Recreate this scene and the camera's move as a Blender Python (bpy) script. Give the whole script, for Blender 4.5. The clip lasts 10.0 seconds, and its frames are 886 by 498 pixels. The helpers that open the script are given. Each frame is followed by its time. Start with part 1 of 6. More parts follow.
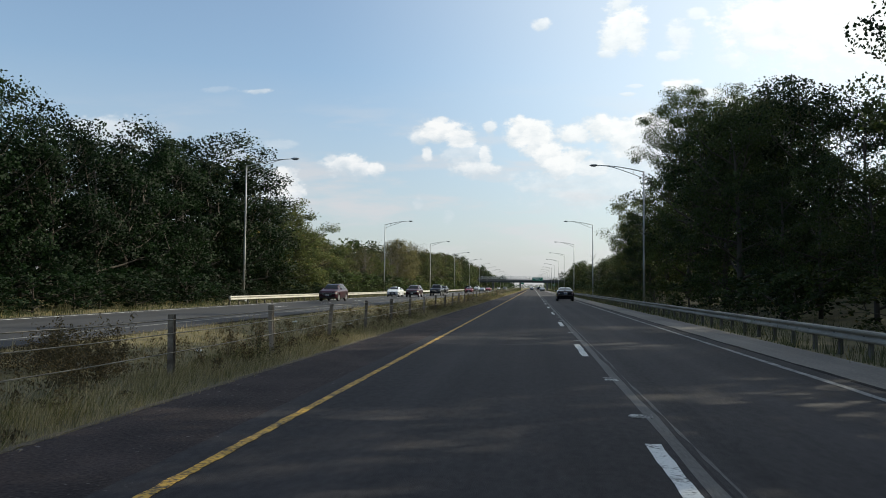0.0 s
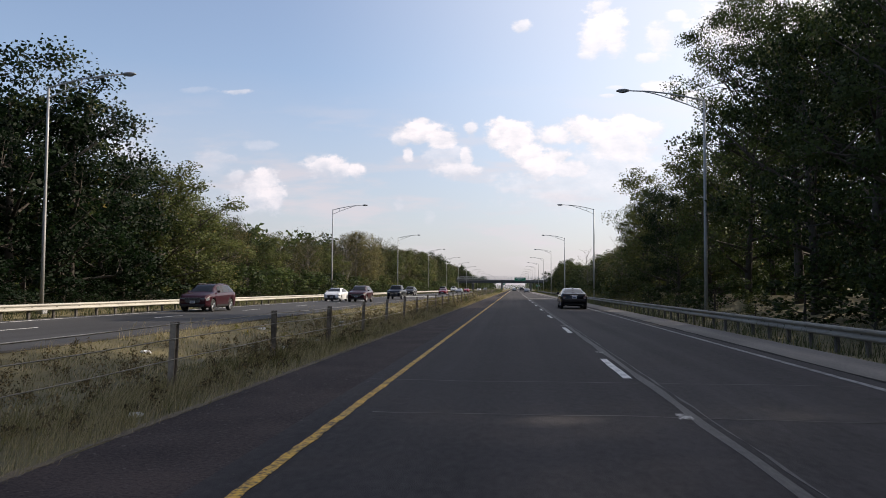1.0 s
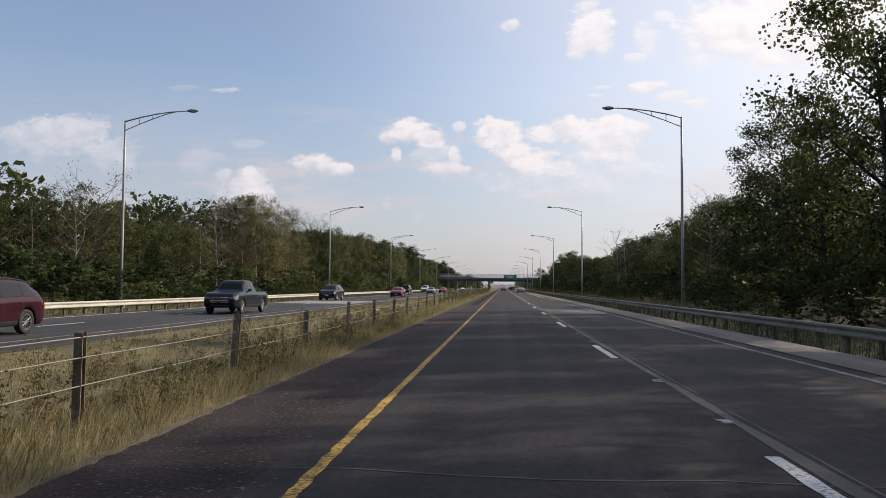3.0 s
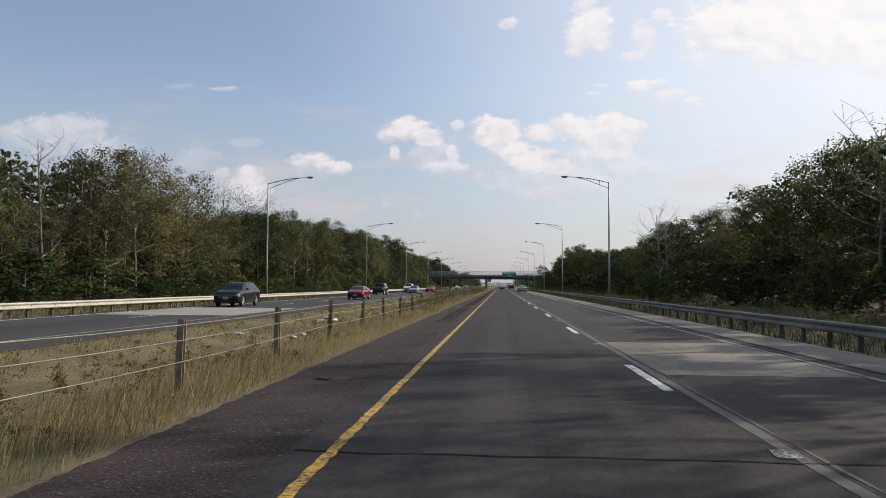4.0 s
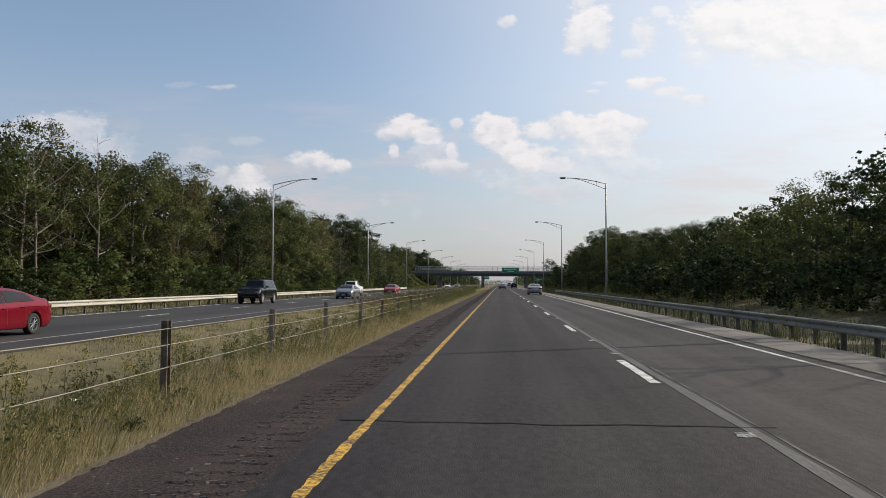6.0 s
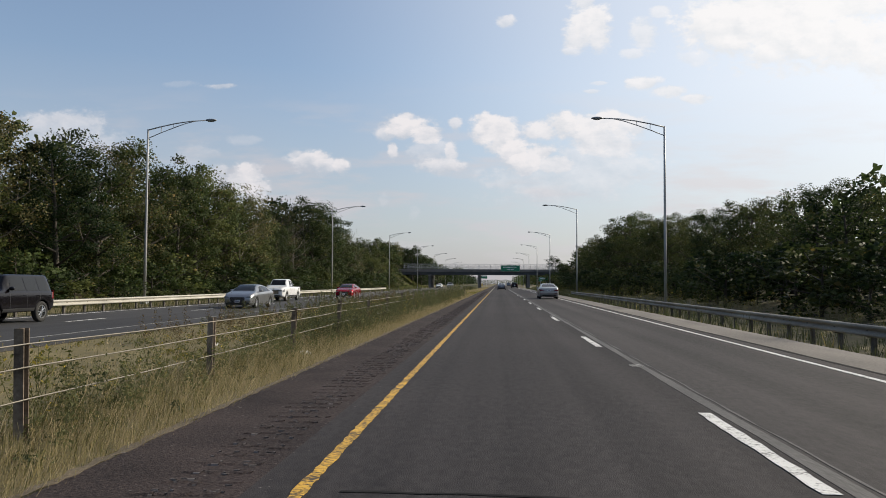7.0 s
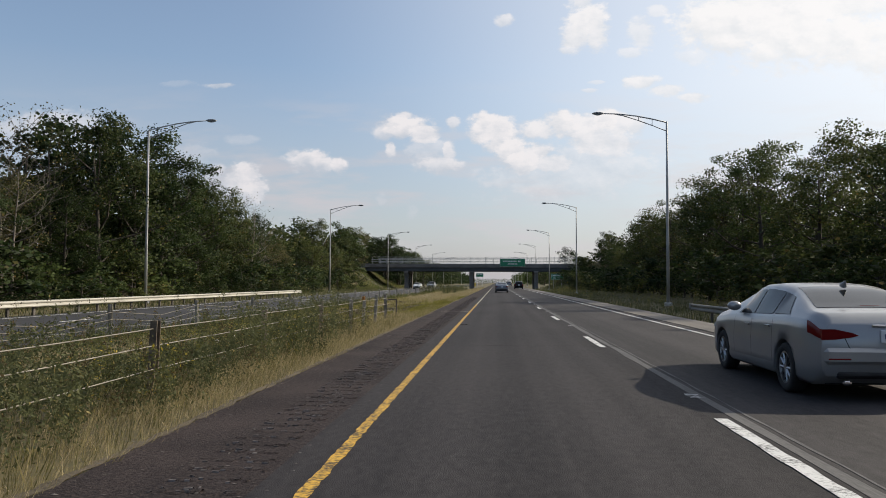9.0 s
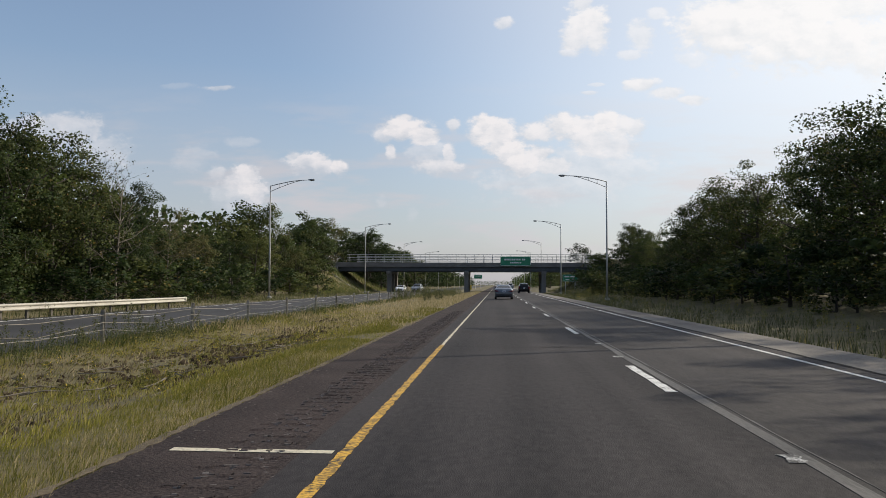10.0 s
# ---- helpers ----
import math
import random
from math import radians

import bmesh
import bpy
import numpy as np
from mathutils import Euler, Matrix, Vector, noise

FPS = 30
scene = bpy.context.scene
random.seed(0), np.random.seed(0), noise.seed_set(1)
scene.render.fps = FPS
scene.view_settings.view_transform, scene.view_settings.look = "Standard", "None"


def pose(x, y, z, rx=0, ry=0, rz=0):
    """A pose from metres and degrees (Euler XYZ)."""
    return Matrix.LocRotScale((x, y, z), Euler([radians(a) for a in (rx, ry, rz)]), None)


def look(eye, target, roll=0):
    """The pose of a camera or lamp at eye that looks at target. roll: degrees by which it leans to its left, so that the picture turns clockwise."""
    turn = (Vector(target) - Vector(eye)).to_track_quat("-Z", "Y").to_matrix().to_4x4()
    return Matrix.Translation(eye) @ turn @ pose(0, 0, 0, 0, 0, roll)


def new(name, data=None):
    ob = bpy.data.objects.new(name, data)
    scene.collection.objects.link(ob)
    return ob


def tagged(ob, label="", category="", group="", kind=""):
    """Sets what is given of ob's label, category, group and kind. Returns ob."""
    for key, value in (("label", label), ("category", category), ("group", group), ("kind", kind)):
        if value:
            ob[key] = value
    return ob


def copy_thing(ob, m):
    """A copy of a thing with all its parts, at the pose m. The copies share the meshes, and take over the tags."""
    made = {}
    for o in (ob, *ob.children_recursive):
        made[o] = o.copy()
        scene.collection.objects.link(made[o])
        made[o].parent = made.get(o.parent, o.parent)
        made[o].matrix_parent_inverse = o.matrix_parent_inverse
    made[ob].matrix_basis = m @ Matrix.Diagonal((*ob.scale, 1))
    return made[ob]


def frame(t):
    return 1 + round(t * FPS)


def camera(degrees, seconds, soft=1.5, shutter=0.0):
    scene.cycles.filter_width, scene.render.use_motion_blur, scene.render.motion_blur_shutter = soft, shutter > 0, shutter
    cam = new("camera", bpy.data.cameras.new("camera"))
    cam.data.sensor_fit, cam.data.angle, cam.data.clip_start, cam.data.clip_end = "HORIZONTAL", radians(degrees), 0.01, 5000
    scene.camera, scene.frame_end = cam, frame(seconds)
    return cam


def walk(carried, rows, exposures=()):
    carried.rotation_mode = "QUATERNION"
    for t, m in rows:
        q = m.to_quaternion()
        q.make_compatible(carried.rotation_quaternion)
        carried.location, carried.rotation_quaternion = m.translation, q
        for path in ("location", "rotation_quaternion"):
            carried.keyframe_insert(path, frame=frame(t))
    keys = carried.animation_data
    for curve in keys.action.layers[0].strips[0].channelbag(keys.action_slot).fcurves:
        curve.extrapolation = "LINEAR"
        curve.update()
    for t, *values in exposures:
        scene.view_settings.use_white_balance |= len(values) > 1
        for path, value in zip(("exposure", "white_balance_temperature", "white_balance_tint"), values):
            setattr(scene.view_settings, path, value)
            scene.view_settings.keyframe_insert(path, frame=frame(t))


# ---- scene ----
cam = camera(60.3, 10.0, soft=0.9)
PATH = [
    (0, (2.578, 5.900, 1.410), (2.343, 7.884, 1.508), 0.6),
    (0.5, (2.211, 19.926, 1.425), (2.002, 21.912, 1.526), 0.5),
    (1, (1.887, 34.074, 1.405), (1.701, 36.063, 1.506), 0.4),
    (1.5, (1.735, 48.337, 1.409), (1.560, 50.327, 1.507), 0.3),
    (2, (1.575, 62.711, 1.410), (1.405, 64.702, 1.507), 0.4),
    (2.5, (1.424, 77.192, 1.402), (1.264, 79.183, 1.501), 0.5),
    (4, (1.426, 121.226, 1.390), (1.275, 123.218, 1.485), 0.3),
    (4.5, (1.411, 136.085, 1.415), (1.257, 138.077, 1.504), 0.3),
    (5, (1.456, 151.027, 1.435), (1.305, 153.019, 1.527), 0.3),
    (5.5, (1.403, 166.048, 1.455), (1.252, 168.040, 1.546), 0.2),
    (7, (1.382, 211.529, 1.434), (1.236, 213.522, 1.523), 0.3),
    (7.5, (1.389, 226.814, 1.443), (1.242, 228.807, 1.531), 0.2),
    (8, (1.348, 242.154, 1.435), (1.200, 244.147, 1.521), 0.3),
    (8.5, (1.307, 257.543, 1.425), (1.161, 259.535, 1.510), 0.3),
    (9, (1.318, 272.977, 1.425), (1.177, 274.971, 1.512), 0.2),
    (9.5, (1.285, 288.451, 1.430), (1.148, 290.444, 1.524), 0.2),
    (10, (1.314, 303.960, 1.436), (1.173, 305.953, 1.529), 0.2),
]
EXPOSURES = [(0.0, 0.22, 6550, 1), (0.7, 0.28, 6740, 9.5), (1.5, 0.22, 6780, 14.5), (2.5, 0.12, 6780, 13), (4.5, 0.0, 6730, 9), (8.5, 0.0, 6690, 7.5), (10.0, 0.0, 6700, 7.5)]
walk(cam, [(t, look(eye, target, roll)) for t, eye, target, roll in PATH], EXPOSURES)


# ---- sky and sun ----
SUN_AZ = 62.0      # degrees to the right of the road's direction
SUN_EL = 29.0

world = bpy.data.worlds.new("sky")
scene.world = world
world.use_nodes = True
wn, wl = world.node_tree.nodes, world.node_tree.links
wn.clear()


def wmath(op, a, b=None, c=None):
    n = wn.new("ShaderNodeMath")
    n.operation = op
    for i, v in enumerate((a, b, c)):
        if v is None:
            continue
        if isinstance(v, (int, float)):
            n.inputs[i].default_value = v
        else:
            wl.new(v, n.inputs[i])
    return n.outputs[0]


sky = wn.new("ShaderNodeTexSky")
sky.sky_type = "NISHITA"
sky.sun_disc = False
sky.sun_elevation = radians(SUN_EL)
sky.sun_rotation = radians(SUN_AZ)
sky.air_density, sky.dust_density, sky.ozone_density = 1.0, 1.2, 2.6

coord = wn.new("ShaderNodeTexCoord")
split = wn.new("ShaderNodeSeparateXYZ")
wl.new(coord.outputs["Generated"], split.inputs[0])
ahead = wmath("MAXIMUM", split.outputs[1], 0.05)
u = wmath("DIVIDE", split.outputs[0], ahead)
v = wmath("DIVIDE", split.outputs[2], ahead)
uv = wn.new("ShaderNodeCombineXYZ")
wl.new(u, uv.inputs[0])
wl.new(wmath("MULTIPLY", v, 1.5), uv.inputs[1])
billow = wn.new("ShaderNodeTexNoise")
billow.inputs["Scale"].default_value = 24.0
billow.inputs["Detail"].default_value = 9.0
billow.inputs["Roughness"].default_value = 0.62
wl.new(uv.outputs[0], billow.inputs["Vector"])
fluff = wn.new("ShaderNodeTexNoise")
fluff.inputs["Scale"].default_value = 70.0
fluff.inputs["Detail"].default_value = 7.0
fluff.inputs["Roughness"].default_value = 0.6
wl.new(uv.outputs[0], fluff.inputs["Vector"])
rough_edge = wmath("ADD", wmath("MULTIPLY", wmath("SUBTRACT", billow.outputs["Fac"], 0.5), 1.5), wmath("MULTIPLY", wmath("SUBTRACT", fluff.outputs["Fac"], 0.5), 0.9))

# cumulus banks: centre u, v, half width, half height, thickness
CENTRE_BANK = [
    (-0.125, 0.209, 0.0341, 0.0129, 1), (-0.096, 0.199, 0.0211, 0.0106, 0.95), (-0.149, 0.202, 0.0190, 0.0091, 0.8), (-0.123, 0.221, 0.0121, 0.0061, 0.9),
    (-0.090, 0.176, 0.0271, 0.0151, 0.5), (-0.064, 0.174, 0.0090, 0.0135, 0.85), (-0.077, 0.156, 0.0285, 0.0090, 0.8), (-0.141, 0.177, 0.0068, 0.0098, 0.85),
    (-0.057, 0.210, 0.0082, 0.0091, 0.8), (-0.256, 0.164, 0.0277, 0.0114, 0.95), (-0.271, 0.170, 0.0124, 0.0069, 0.8), (-0.233, 0.157, 0.0200, 0.0091, 0.85),
    (-0.211, 0.157, 0.0122, 0.0084, 0.95),
]
ROAD_BANK = [
    (-0.015, 0.208, 0.0194, 0.0135, 1), (-0.020, 0.219, 0.0104, 0.0068, 1), (0.005, 0.195, 0.0193, 0.0165, 1), (0.020, 0.172, 0.0163, 0.0164, 1),
    (0.034, 0.161, 0.0221, 0.0119, 0.95), (0.053, 0.173, 0.0177, 0.0097, 0.95), (0.071, 0.158, 0.0235, 0.0097, 0.85), (0.056, 0.203, 0.0236, 0.0097, 0.95),
    (0.082, 0.210, 0.0220, 0.0119, 1), (0.086, 0.219, 0.0088, 0.0060, 1), (0.111, 0.205, 0.0248, 0.0134, 0.95), (0.141, 0.214, 0.0145, 0.0104, 1),
    (0.148, 0.220, 0.0087, 0.0052, 1), (0.126, 0.190, 0.0247, 0.0149, 0.9), (0.159, 0.206, 0.0145, 0.0119, 0.9), (0.177, 0.206, 0.0130, 0.0104, 0.85),
    (0.148, 0.186, 0.0290, 0.0163, 0.8), (0.075, 0.140, 0.0805, 0.0208, 0.42), (0.126, 0.156, 0.0581, 0.0207, 0.5),
]
LEFT_BANK = [
    (-0.333, 0.143, 0.0203, 0.0153, 0.85), (-0.321, 0.125, 0.0155, 0.0199, 0.85), (-0.344, 0.133, 0.0234, 0.0199, 0.7), (-0.378, 0.151, 0.0126, 0.0085, 0.6),
    (-0.360, 0.121, 0.0352, 0.0168, 0.5), (-0.412, 0.172, 0.0253, 0.0139, 0.3), (-0.597, 0.212, 0.0650, 0.0220, 0.6), (-0.532, 0.183, 0.0362, 0.0203, 0.45),
    (-0.646, 0.205, 0.0491, 0.0205, 0.5), (-0.342, 0.193, 0.0219, 0.0054, 0.3), (-0.376, 0.266, 0.0205, 0.0031, 0.6), (-0.436, 0.270, 0.0191, 0.0039, 0.2),
    (-0.152, 0.113, 0.0076, 0.0075, 0.3), (-0.111, 0.094, 0.0075, 0.0075, 0.25),
]
HIGH_BANK = [
    (0.010, 0.348, 0.0119, 0.0068, 0.75), (0.116, 0.347, 0.0250, 0.0226, 0.95), (0.104, 0.328, 0.0191, 0.0166, 0.9), (0.130, 0.332, 0.0161, 0.0180, 0.9),
    (0.093, 0.306, 0.0118, 0.0038, 0.7), (0.112, 0.370, 0.0147, 0.0106, 0.8), (0.188, 0.327, 0.0174, 0.0180, 0.7), (0.174, 0.303, 0.0145, 0.0060, 0.6),
    (0.188, 0.263, 0.0217, 0.0074, 0.9), (0.220, 0.252, 0.0230, 0.0059, 0.85), (0.253, 0.241, 0.0186, 0.0052, 0.85), (0.130, 0.263, 0.0088, 0.0022, 0.5),
    (0.120, 0.252, 0.0088, 0.0022, 0.55), (0.210, 0.358, 0.0130, 0.0067, 0.6),
]
SUN_BANK = [
    (0.300, 0.339, 0.0642, 0.0334, 1), (0.371, 0.330, 0.0705, 0.0369, 1), (0.349, 0.301, 0.0283, 0.0133, 0.9), (0.441, 0.321, 0.0627, 0.0330, 1),
    (0.482, 0.299, 0.0415, 0.0204, 0.9), (0.257, 0.295, 0.0215, 0.0089, 0.5), (0.392, 0.359, 0.1407, 0.0222, 1), (0.544, 0.319, 0.0822, 0.0509, 1),
    (0.682, 0.403, 0.1884, 0.1087, 1),
]
cover, lit = None, None
for cu, cv, ru, rv, thick in CENTRE_BANK + [(a, b, c * 1.2, d * 1.2, e) for a, b, c, d, e in ROAD_BANK] + LEFT_BANK + HIGH_BANK + SUN_BANK:
    du = wmath("DIVIDE", wmath("SUBTRACT", u, cu), ru * 1.30)
    dv = wmath("DIVIDE", wmath("SUBTRACT", v, cv), rv * 1.30)
    fall = wmath("MAXIMUM", dv, wmath("MULTIPLY", dv, -0.72))
    d = wmath("SQRT", wmath("ADD", wmath("MULTIPLY", du, du), wmath("MULTIPLY", fall, fall)))
    inside = wmath("ADD", wmath("SUBTRACT", 1.0, d), rough_edge)
    m = wn.new("ShaderNodeMapRange")
    m.interpolation_type = "SMOOTHSTEP"
    m.inputs["From Min"].default_value, m.inputs["From Max"].default_value = -0.04, 0.50
    m.inputs["To Max"].default_value = thick
    wl.new(inside, m.inputs["Value"])
    cover = m.outputs[0] if cover is None else wmath("MAXIMUM", cover, m.outputs[0])
    crest = wn.new("ShaderNodeMapRange")
    crest.inputs["From Min"].default_value, crest.inputs["From Max"].default_value = -1.1, 0.3
    wl.new(dv, crest.inputs["Value"])
    crest = wmath("MULTIPLY", m.outputs[0], crest.outputs[0])
    lit = crest if lit is None else wmath("MAXIMUM", lit, crest)
cover = wmath("MULTIPLY", cover, wmath("GREATER_THAN", split.outputs[1], 0.06))

# thin high veil and the paler air low over the horizon
veil_noise = wn.new("ShaderNodeTexNoise")
veil_noise.inputs["Scale"].default_value, veil_noise.inputs["Detail"].default_value = 2.2, 5.0
wl.new(coord.outputs["Generated"], veil_noise.inputs["Vector"])
low = wn.new("ShaderNodeMapRange")
low.inputs["From Min"].default_value, low.inputs["From Max"].default_value = 0.0, 0.27
low.inputs["To Min"].default_value, low.inputs["To Max"].default_value = 0.90, 0.14
wl.new(split.outputs[2], low.inputs["Value"])
veil = wmath("MULTIPLY", low.outputs[0], wmath("ADD", veil_noise.outputs["Fac"], 0.45))
# the haze is brightest round the sun
toward = wn.new("ShaderNodeVectorMath")
toward.operation = "DOT_PRODUCT"
toward.inputs[1].default_value = (math.sin(radians(SUN_AZ)) * math.cos(radians(SUN_EL)), math.cos(radians(SUN_AZ)) * math.cos(radians(SUN_EL)), math.sin(radians(SUN_EL)))
wl.new(coord.outputs["Generated"], toward.inputs[0])
glare = wn.new("ShaderNodeMapRange")
glare.interpolation_type = "SMOOTHSTEP"
glare.inputs["From Min"].default_value, glare.inputs["From Max"].default_value = 0.28, 0.98
glare.inputs["To Max"].default_value = 0.75
wl.new(toward.outputs["Value"], glare.inputs["Value"])
thin_low = wn.new("ShaderNodeMapRange")
thin_low.inputs["From Min"].default_value, thin_low.inputs["From Max"].default_value = 0.0, 0.24
thin_low.inputs["To Min"].default_value = 0.35
wl.new(split.outputs[2], thin_low.inputs["Value"])
glare_low = wmath("MULTIPLY", glare.outputs[0], thin_low.outputs[0])

# soft broken cloud low over the horizon
low_uv = wn.new("ShaderNodeCombineXYZ")
wl.new(wmath("MULTIPLY", u, 3.2), low_uv.inputs[0])
wl.new(wmath("MULTIPLY", v, 15.0), low_uv.inputs[1])
bands = wn.new("ShaderNodeTexNoise")
bands.inputs["Scale"].default_value, bands.inputs["Detail"].default_value, bands.inputs["Roughness"].default_value = 1.6, 6.0, 0.55
wl.new(low_uv.outputs[0], bands.inputs["Vector"])
band = wn.new("ShaderNodeMapRange")
band.interpolation_type = "SMOOTHSTEP"
band.inputs["From Min"].default_value, band.inputs["From Max"].default_value = 0.46, 0.66
band.inputs["To Max"].default_value = 0.8
wl.new(bands.outputs["Fac"], band.inputs["Value"])
fade = wn.new("ShaderNodeMapRange")
fade.inputs["From Min"].default_value, fade.inputs["From Max"].default_value = 0.27, 0.13
wl.new(v, fade.inputs["Value"])
low_cover = wmath("MULTIPLY", wmath("MULTIPLY", band.outputs[0], fade.outputs[0]), wmath("GREATER_THAN", split.outputs[1], 0.06))

# billows are paler towards the sun and grey below
shifted = wn.new("ShaderNodeVectorMath")
shifted.operation = "ADD"
shifted.inputs[1].default_value = (0.010, 0.016, 0)
wl.new(uv.outputs[0], shifted.inputs[0])
lumps = wn.new("ShaderNodeTexNoise")
lumps.inputs["Scale"].default_value, lumps.inputs["Detail"].default_value, lumps.inputs["Roughness"].default_value = 24.0, 6.0, 0.62
wl.new(shifted.outputs[0], lumps.inputs["Vector"])
relief = wmath("MULTIPLY_ADD", wmath("SUBTRACT", billow.outputs["Fac"], lumps.outputs["Fac"]), 2.2, wmath("MULTIPLY_ADD", lit, 0.80, 0.14))
CLOUD_LIGHT = 6.7
cloud_tone = wn.new("ShaderNodeMix")
cloud_tone.data_type = "RGBA"
cloud_tone.inputs[6].default_value = (0.54 * CLOUD_LIGHT, 0.58 * CLOUD_LIGHT, 0.67 * CLOUD_LIGHT, 1)
cloud_tone.inputs[7].default_value = (0.83 * CLOUD_LIGHT, 0.80 * CLOUD_LIGHT, 0.845 * CLOUD_LIGHT, 1)
clamp = wn.new("ShaderNodeClamp")
wl.new(relief, clamp.inputs[0])
wl.new(clamp.outputs[0], cloud_tone.inputs[0])
hazed = wn.new("ShaderNodeMix")
hazed.data_type = "RGBA"
wl.new(veil, hazed.inputs[0])
wl.new(sky.outputs[0], hazed.inputs[6])
hazed.inputs[7].default_value = (0.47 * CLOUD_LIGHT, 0.465 * CLOUD_LIGHT, 0.54 * CLOUD_LIGHT, 1)
banded = wn.new("ShaderNodeMix")
banded.data_type = "RGBA"
wl.new(low_cover, banded.inputs[0])
wl.new(hazed.outputs[2], banded.inputs[6])
banded.inputs[7].default_value = (0.60 * CLOUD_LIGHT, 0.575 * CLOUD_LIGHT, 0.63 * CLOUD_LIGHT, 1)
clouded = wn.new("ShaderNodeMix")
clouded.data_type = "RGBA"
wl.new(cover, clouded.inputs[0])
wl.new(banded.outputs[2], clouded.inputs[6])
wl.new(cloud_tone.outputs[2], clouded.inputs[7])
glared = wn.new("ShaderNodeMix")
glared.data_type = "RGBA"
wl.new(glare_low, glared.inputs[0])
wl.new(clouded.outputs[2], glared.inputs[6])
glared.inputs[7].default_value = (1.03 * CLOUD_LIGHT, 1.03 * CLOUD_LIGHT, 1.06 * CLOUD_LIGHT, 1)
bg = wn.new("ShaderNodeBackground")
bg.inputs["Strength"].default_value = 0.15
wl.new(glared.outputs[2], bg.inputs["Color"])
wl.new(bg.outputs[0], wn.new("ShaderNodeOutputWorld").inputs[0])

sun_data = bpy.data.lights.new("sun", "SUN")
sun_data.energy, sun_data.angle, sun_data.color = 4.6, radians(0.6), (1.0, 0.90, 0.76)
sun = new("sun", sun_data)
sun_way = Vector((math.sin(radians(SUN_AZ)) * math.cos(radians(SUN_EL)), math.cos(radians(SUN_AZ)) * math.cos(radians(SUN_EL)), math.sin(radians(SUN_EL))))
sun.matrix_world = look(sun_way * 400, (0, 0, 0))


# ---- materials ----
def material(name, low_rgb, high_rgb, rough=0.7, metal=0.0, scale=4.0, fine=60.0, bump=0.0, fine_mix=0.35, island=0.0, thing=0.0, bump_scale=None, coat=0.0, stretch=(1, 1, 1), span=(0.33, 0.67), spec=0.5, streak=0.0):
    """Two-scale noise between two colours, with relief; island and thing vary the tone from piece to piece and from object to object."""
    m = bpy.data.materials.new(name)
    m.use_nodes = True
    n, l = m.node_tree.nodes, m.node_tree.links
    p = n["Principled BSDF"]
    tc = n.new("ShaderNodeNewGeometry")
    mp = n.new("ShaderNodeMapping")
    mp.inputs["Scale"].default_value = stretch
    l.new(tc.outputs["Position"], mp.inputs["Vector"])
    a = n.new("ShaderNodeTexNoise")
    a.inputs["Scale"].default_value, a.inputs["Detail"].default_value = scale, 5.0
    b = n.new("ShaderNodeTexNoise")
    b.inputs["Scale"].default_value, b.inputs["Detail"].default_value, b.inputs["Roughness"].default_value = fine, 5.0, 0.62
    l.new(mp.outputs[0], a.inputs["Vector"])
    l.new(mp.outputs[0], b.inputs["Vector"])
    mixed = n.new("ShaderNodeMix")
    mixed.inputs[0].default_value = fine_mix
    l.new(a.outputs["Fac"], mixed.inputs[2])
    l.new(b.outputs["Fac"], mixed.inputs[3])
    rng = n.new("ShaderNodeMapRange")
    rng.inputs["From Min"].default_value, rng.inputs["From Max"].default_value = span
    l.new(mixed.outputs[0], rng.inputs["Value"])
    fac = rng.outputs[0]
    if island or thing:
        info = n.new("ShaderNodeObjectInfo")
        for out, amount in ((tc.outputs["Random Per Island"], island), (info.outputs["Random"], thing)):
            if amount:
                add = n.new("ShaderNodeMath")
                add.operation = "MULTIPLY_ADD"
                add.inputs[1].default_value, add.use_clamp = amount, True
                l.new(out, add.inputs[0])
                sub = n.new("ShaderNodeMath")
                sub.operation = "SUBTRACT"
                sub.inputs[1].default_value = amount / 2
                l.new(fac, sub.inputs[0])
                l.new(sub.outputs[0], add.inputs[2])
                fac = add.outputs[0]
    if streak:
        along = n.new("ShaderNodeMapping")
        along.inputs["Scale"].default_value = (1.5, .012, 1)
        l.new(tc.outputs["Position"], along.inputs["Vector"])
        c = n.new("ShaderNodeTexNoise")
        c.inputs["Scale"].default_value, c.inputs["Detail"].default_value = 1.0, 5.0
        l.new(along.outputs[0], c.inputs["Vector"])
        add = n.new("ShaderNodeMath")
        add.operation, add.use_clamp = "MULTIPLY_ADD", True
        add.inputs[1].default_value = streak * 2
        l.new(c.outputs["Fac"], add.inputs[0])
        sub = n.new("ShaderNodeMath")
        sub.operation = "SUBTRACT"
        sub.inputs[1].default_value = streak
        l.new(fac, sub.inputs[0])
        l.new(sub.outputs[0], add.inputs[2])
        fac = add.outputs[0]
    col = n.new("ShaderNodeMix")
    col.data_type = "RGBA"
    col.inputs[6].default_value, col.inputs[7].default_value = (*low_rgb, 1), (*high_rgb, 1)
    l.new(fac, col.inputs[0])
    l.new(col.outputs[2], p.inputs["Base Color"])
    p.inputs["Metallic"].default_value = metal
    p.inputs["Specular IOR Level"].default_value = spec
    rr = n.new("ShaderNodeMapRange")
    rr.inputs["To Min"].default_value, rr.inputs["To Max"].default_value = max(rough - 0.08, 0.02), min(rough + 0.08, 1)
    l.new(mixed.outputs[0], rr.inputs["Value"])
    l.new(rr.outputs[0], p.inputs["Roughness"])
    if coat:
        p.inputs["Coat Weight"].default_value, p.inputs["Coat Roughness"].default_value = coat, 0.05
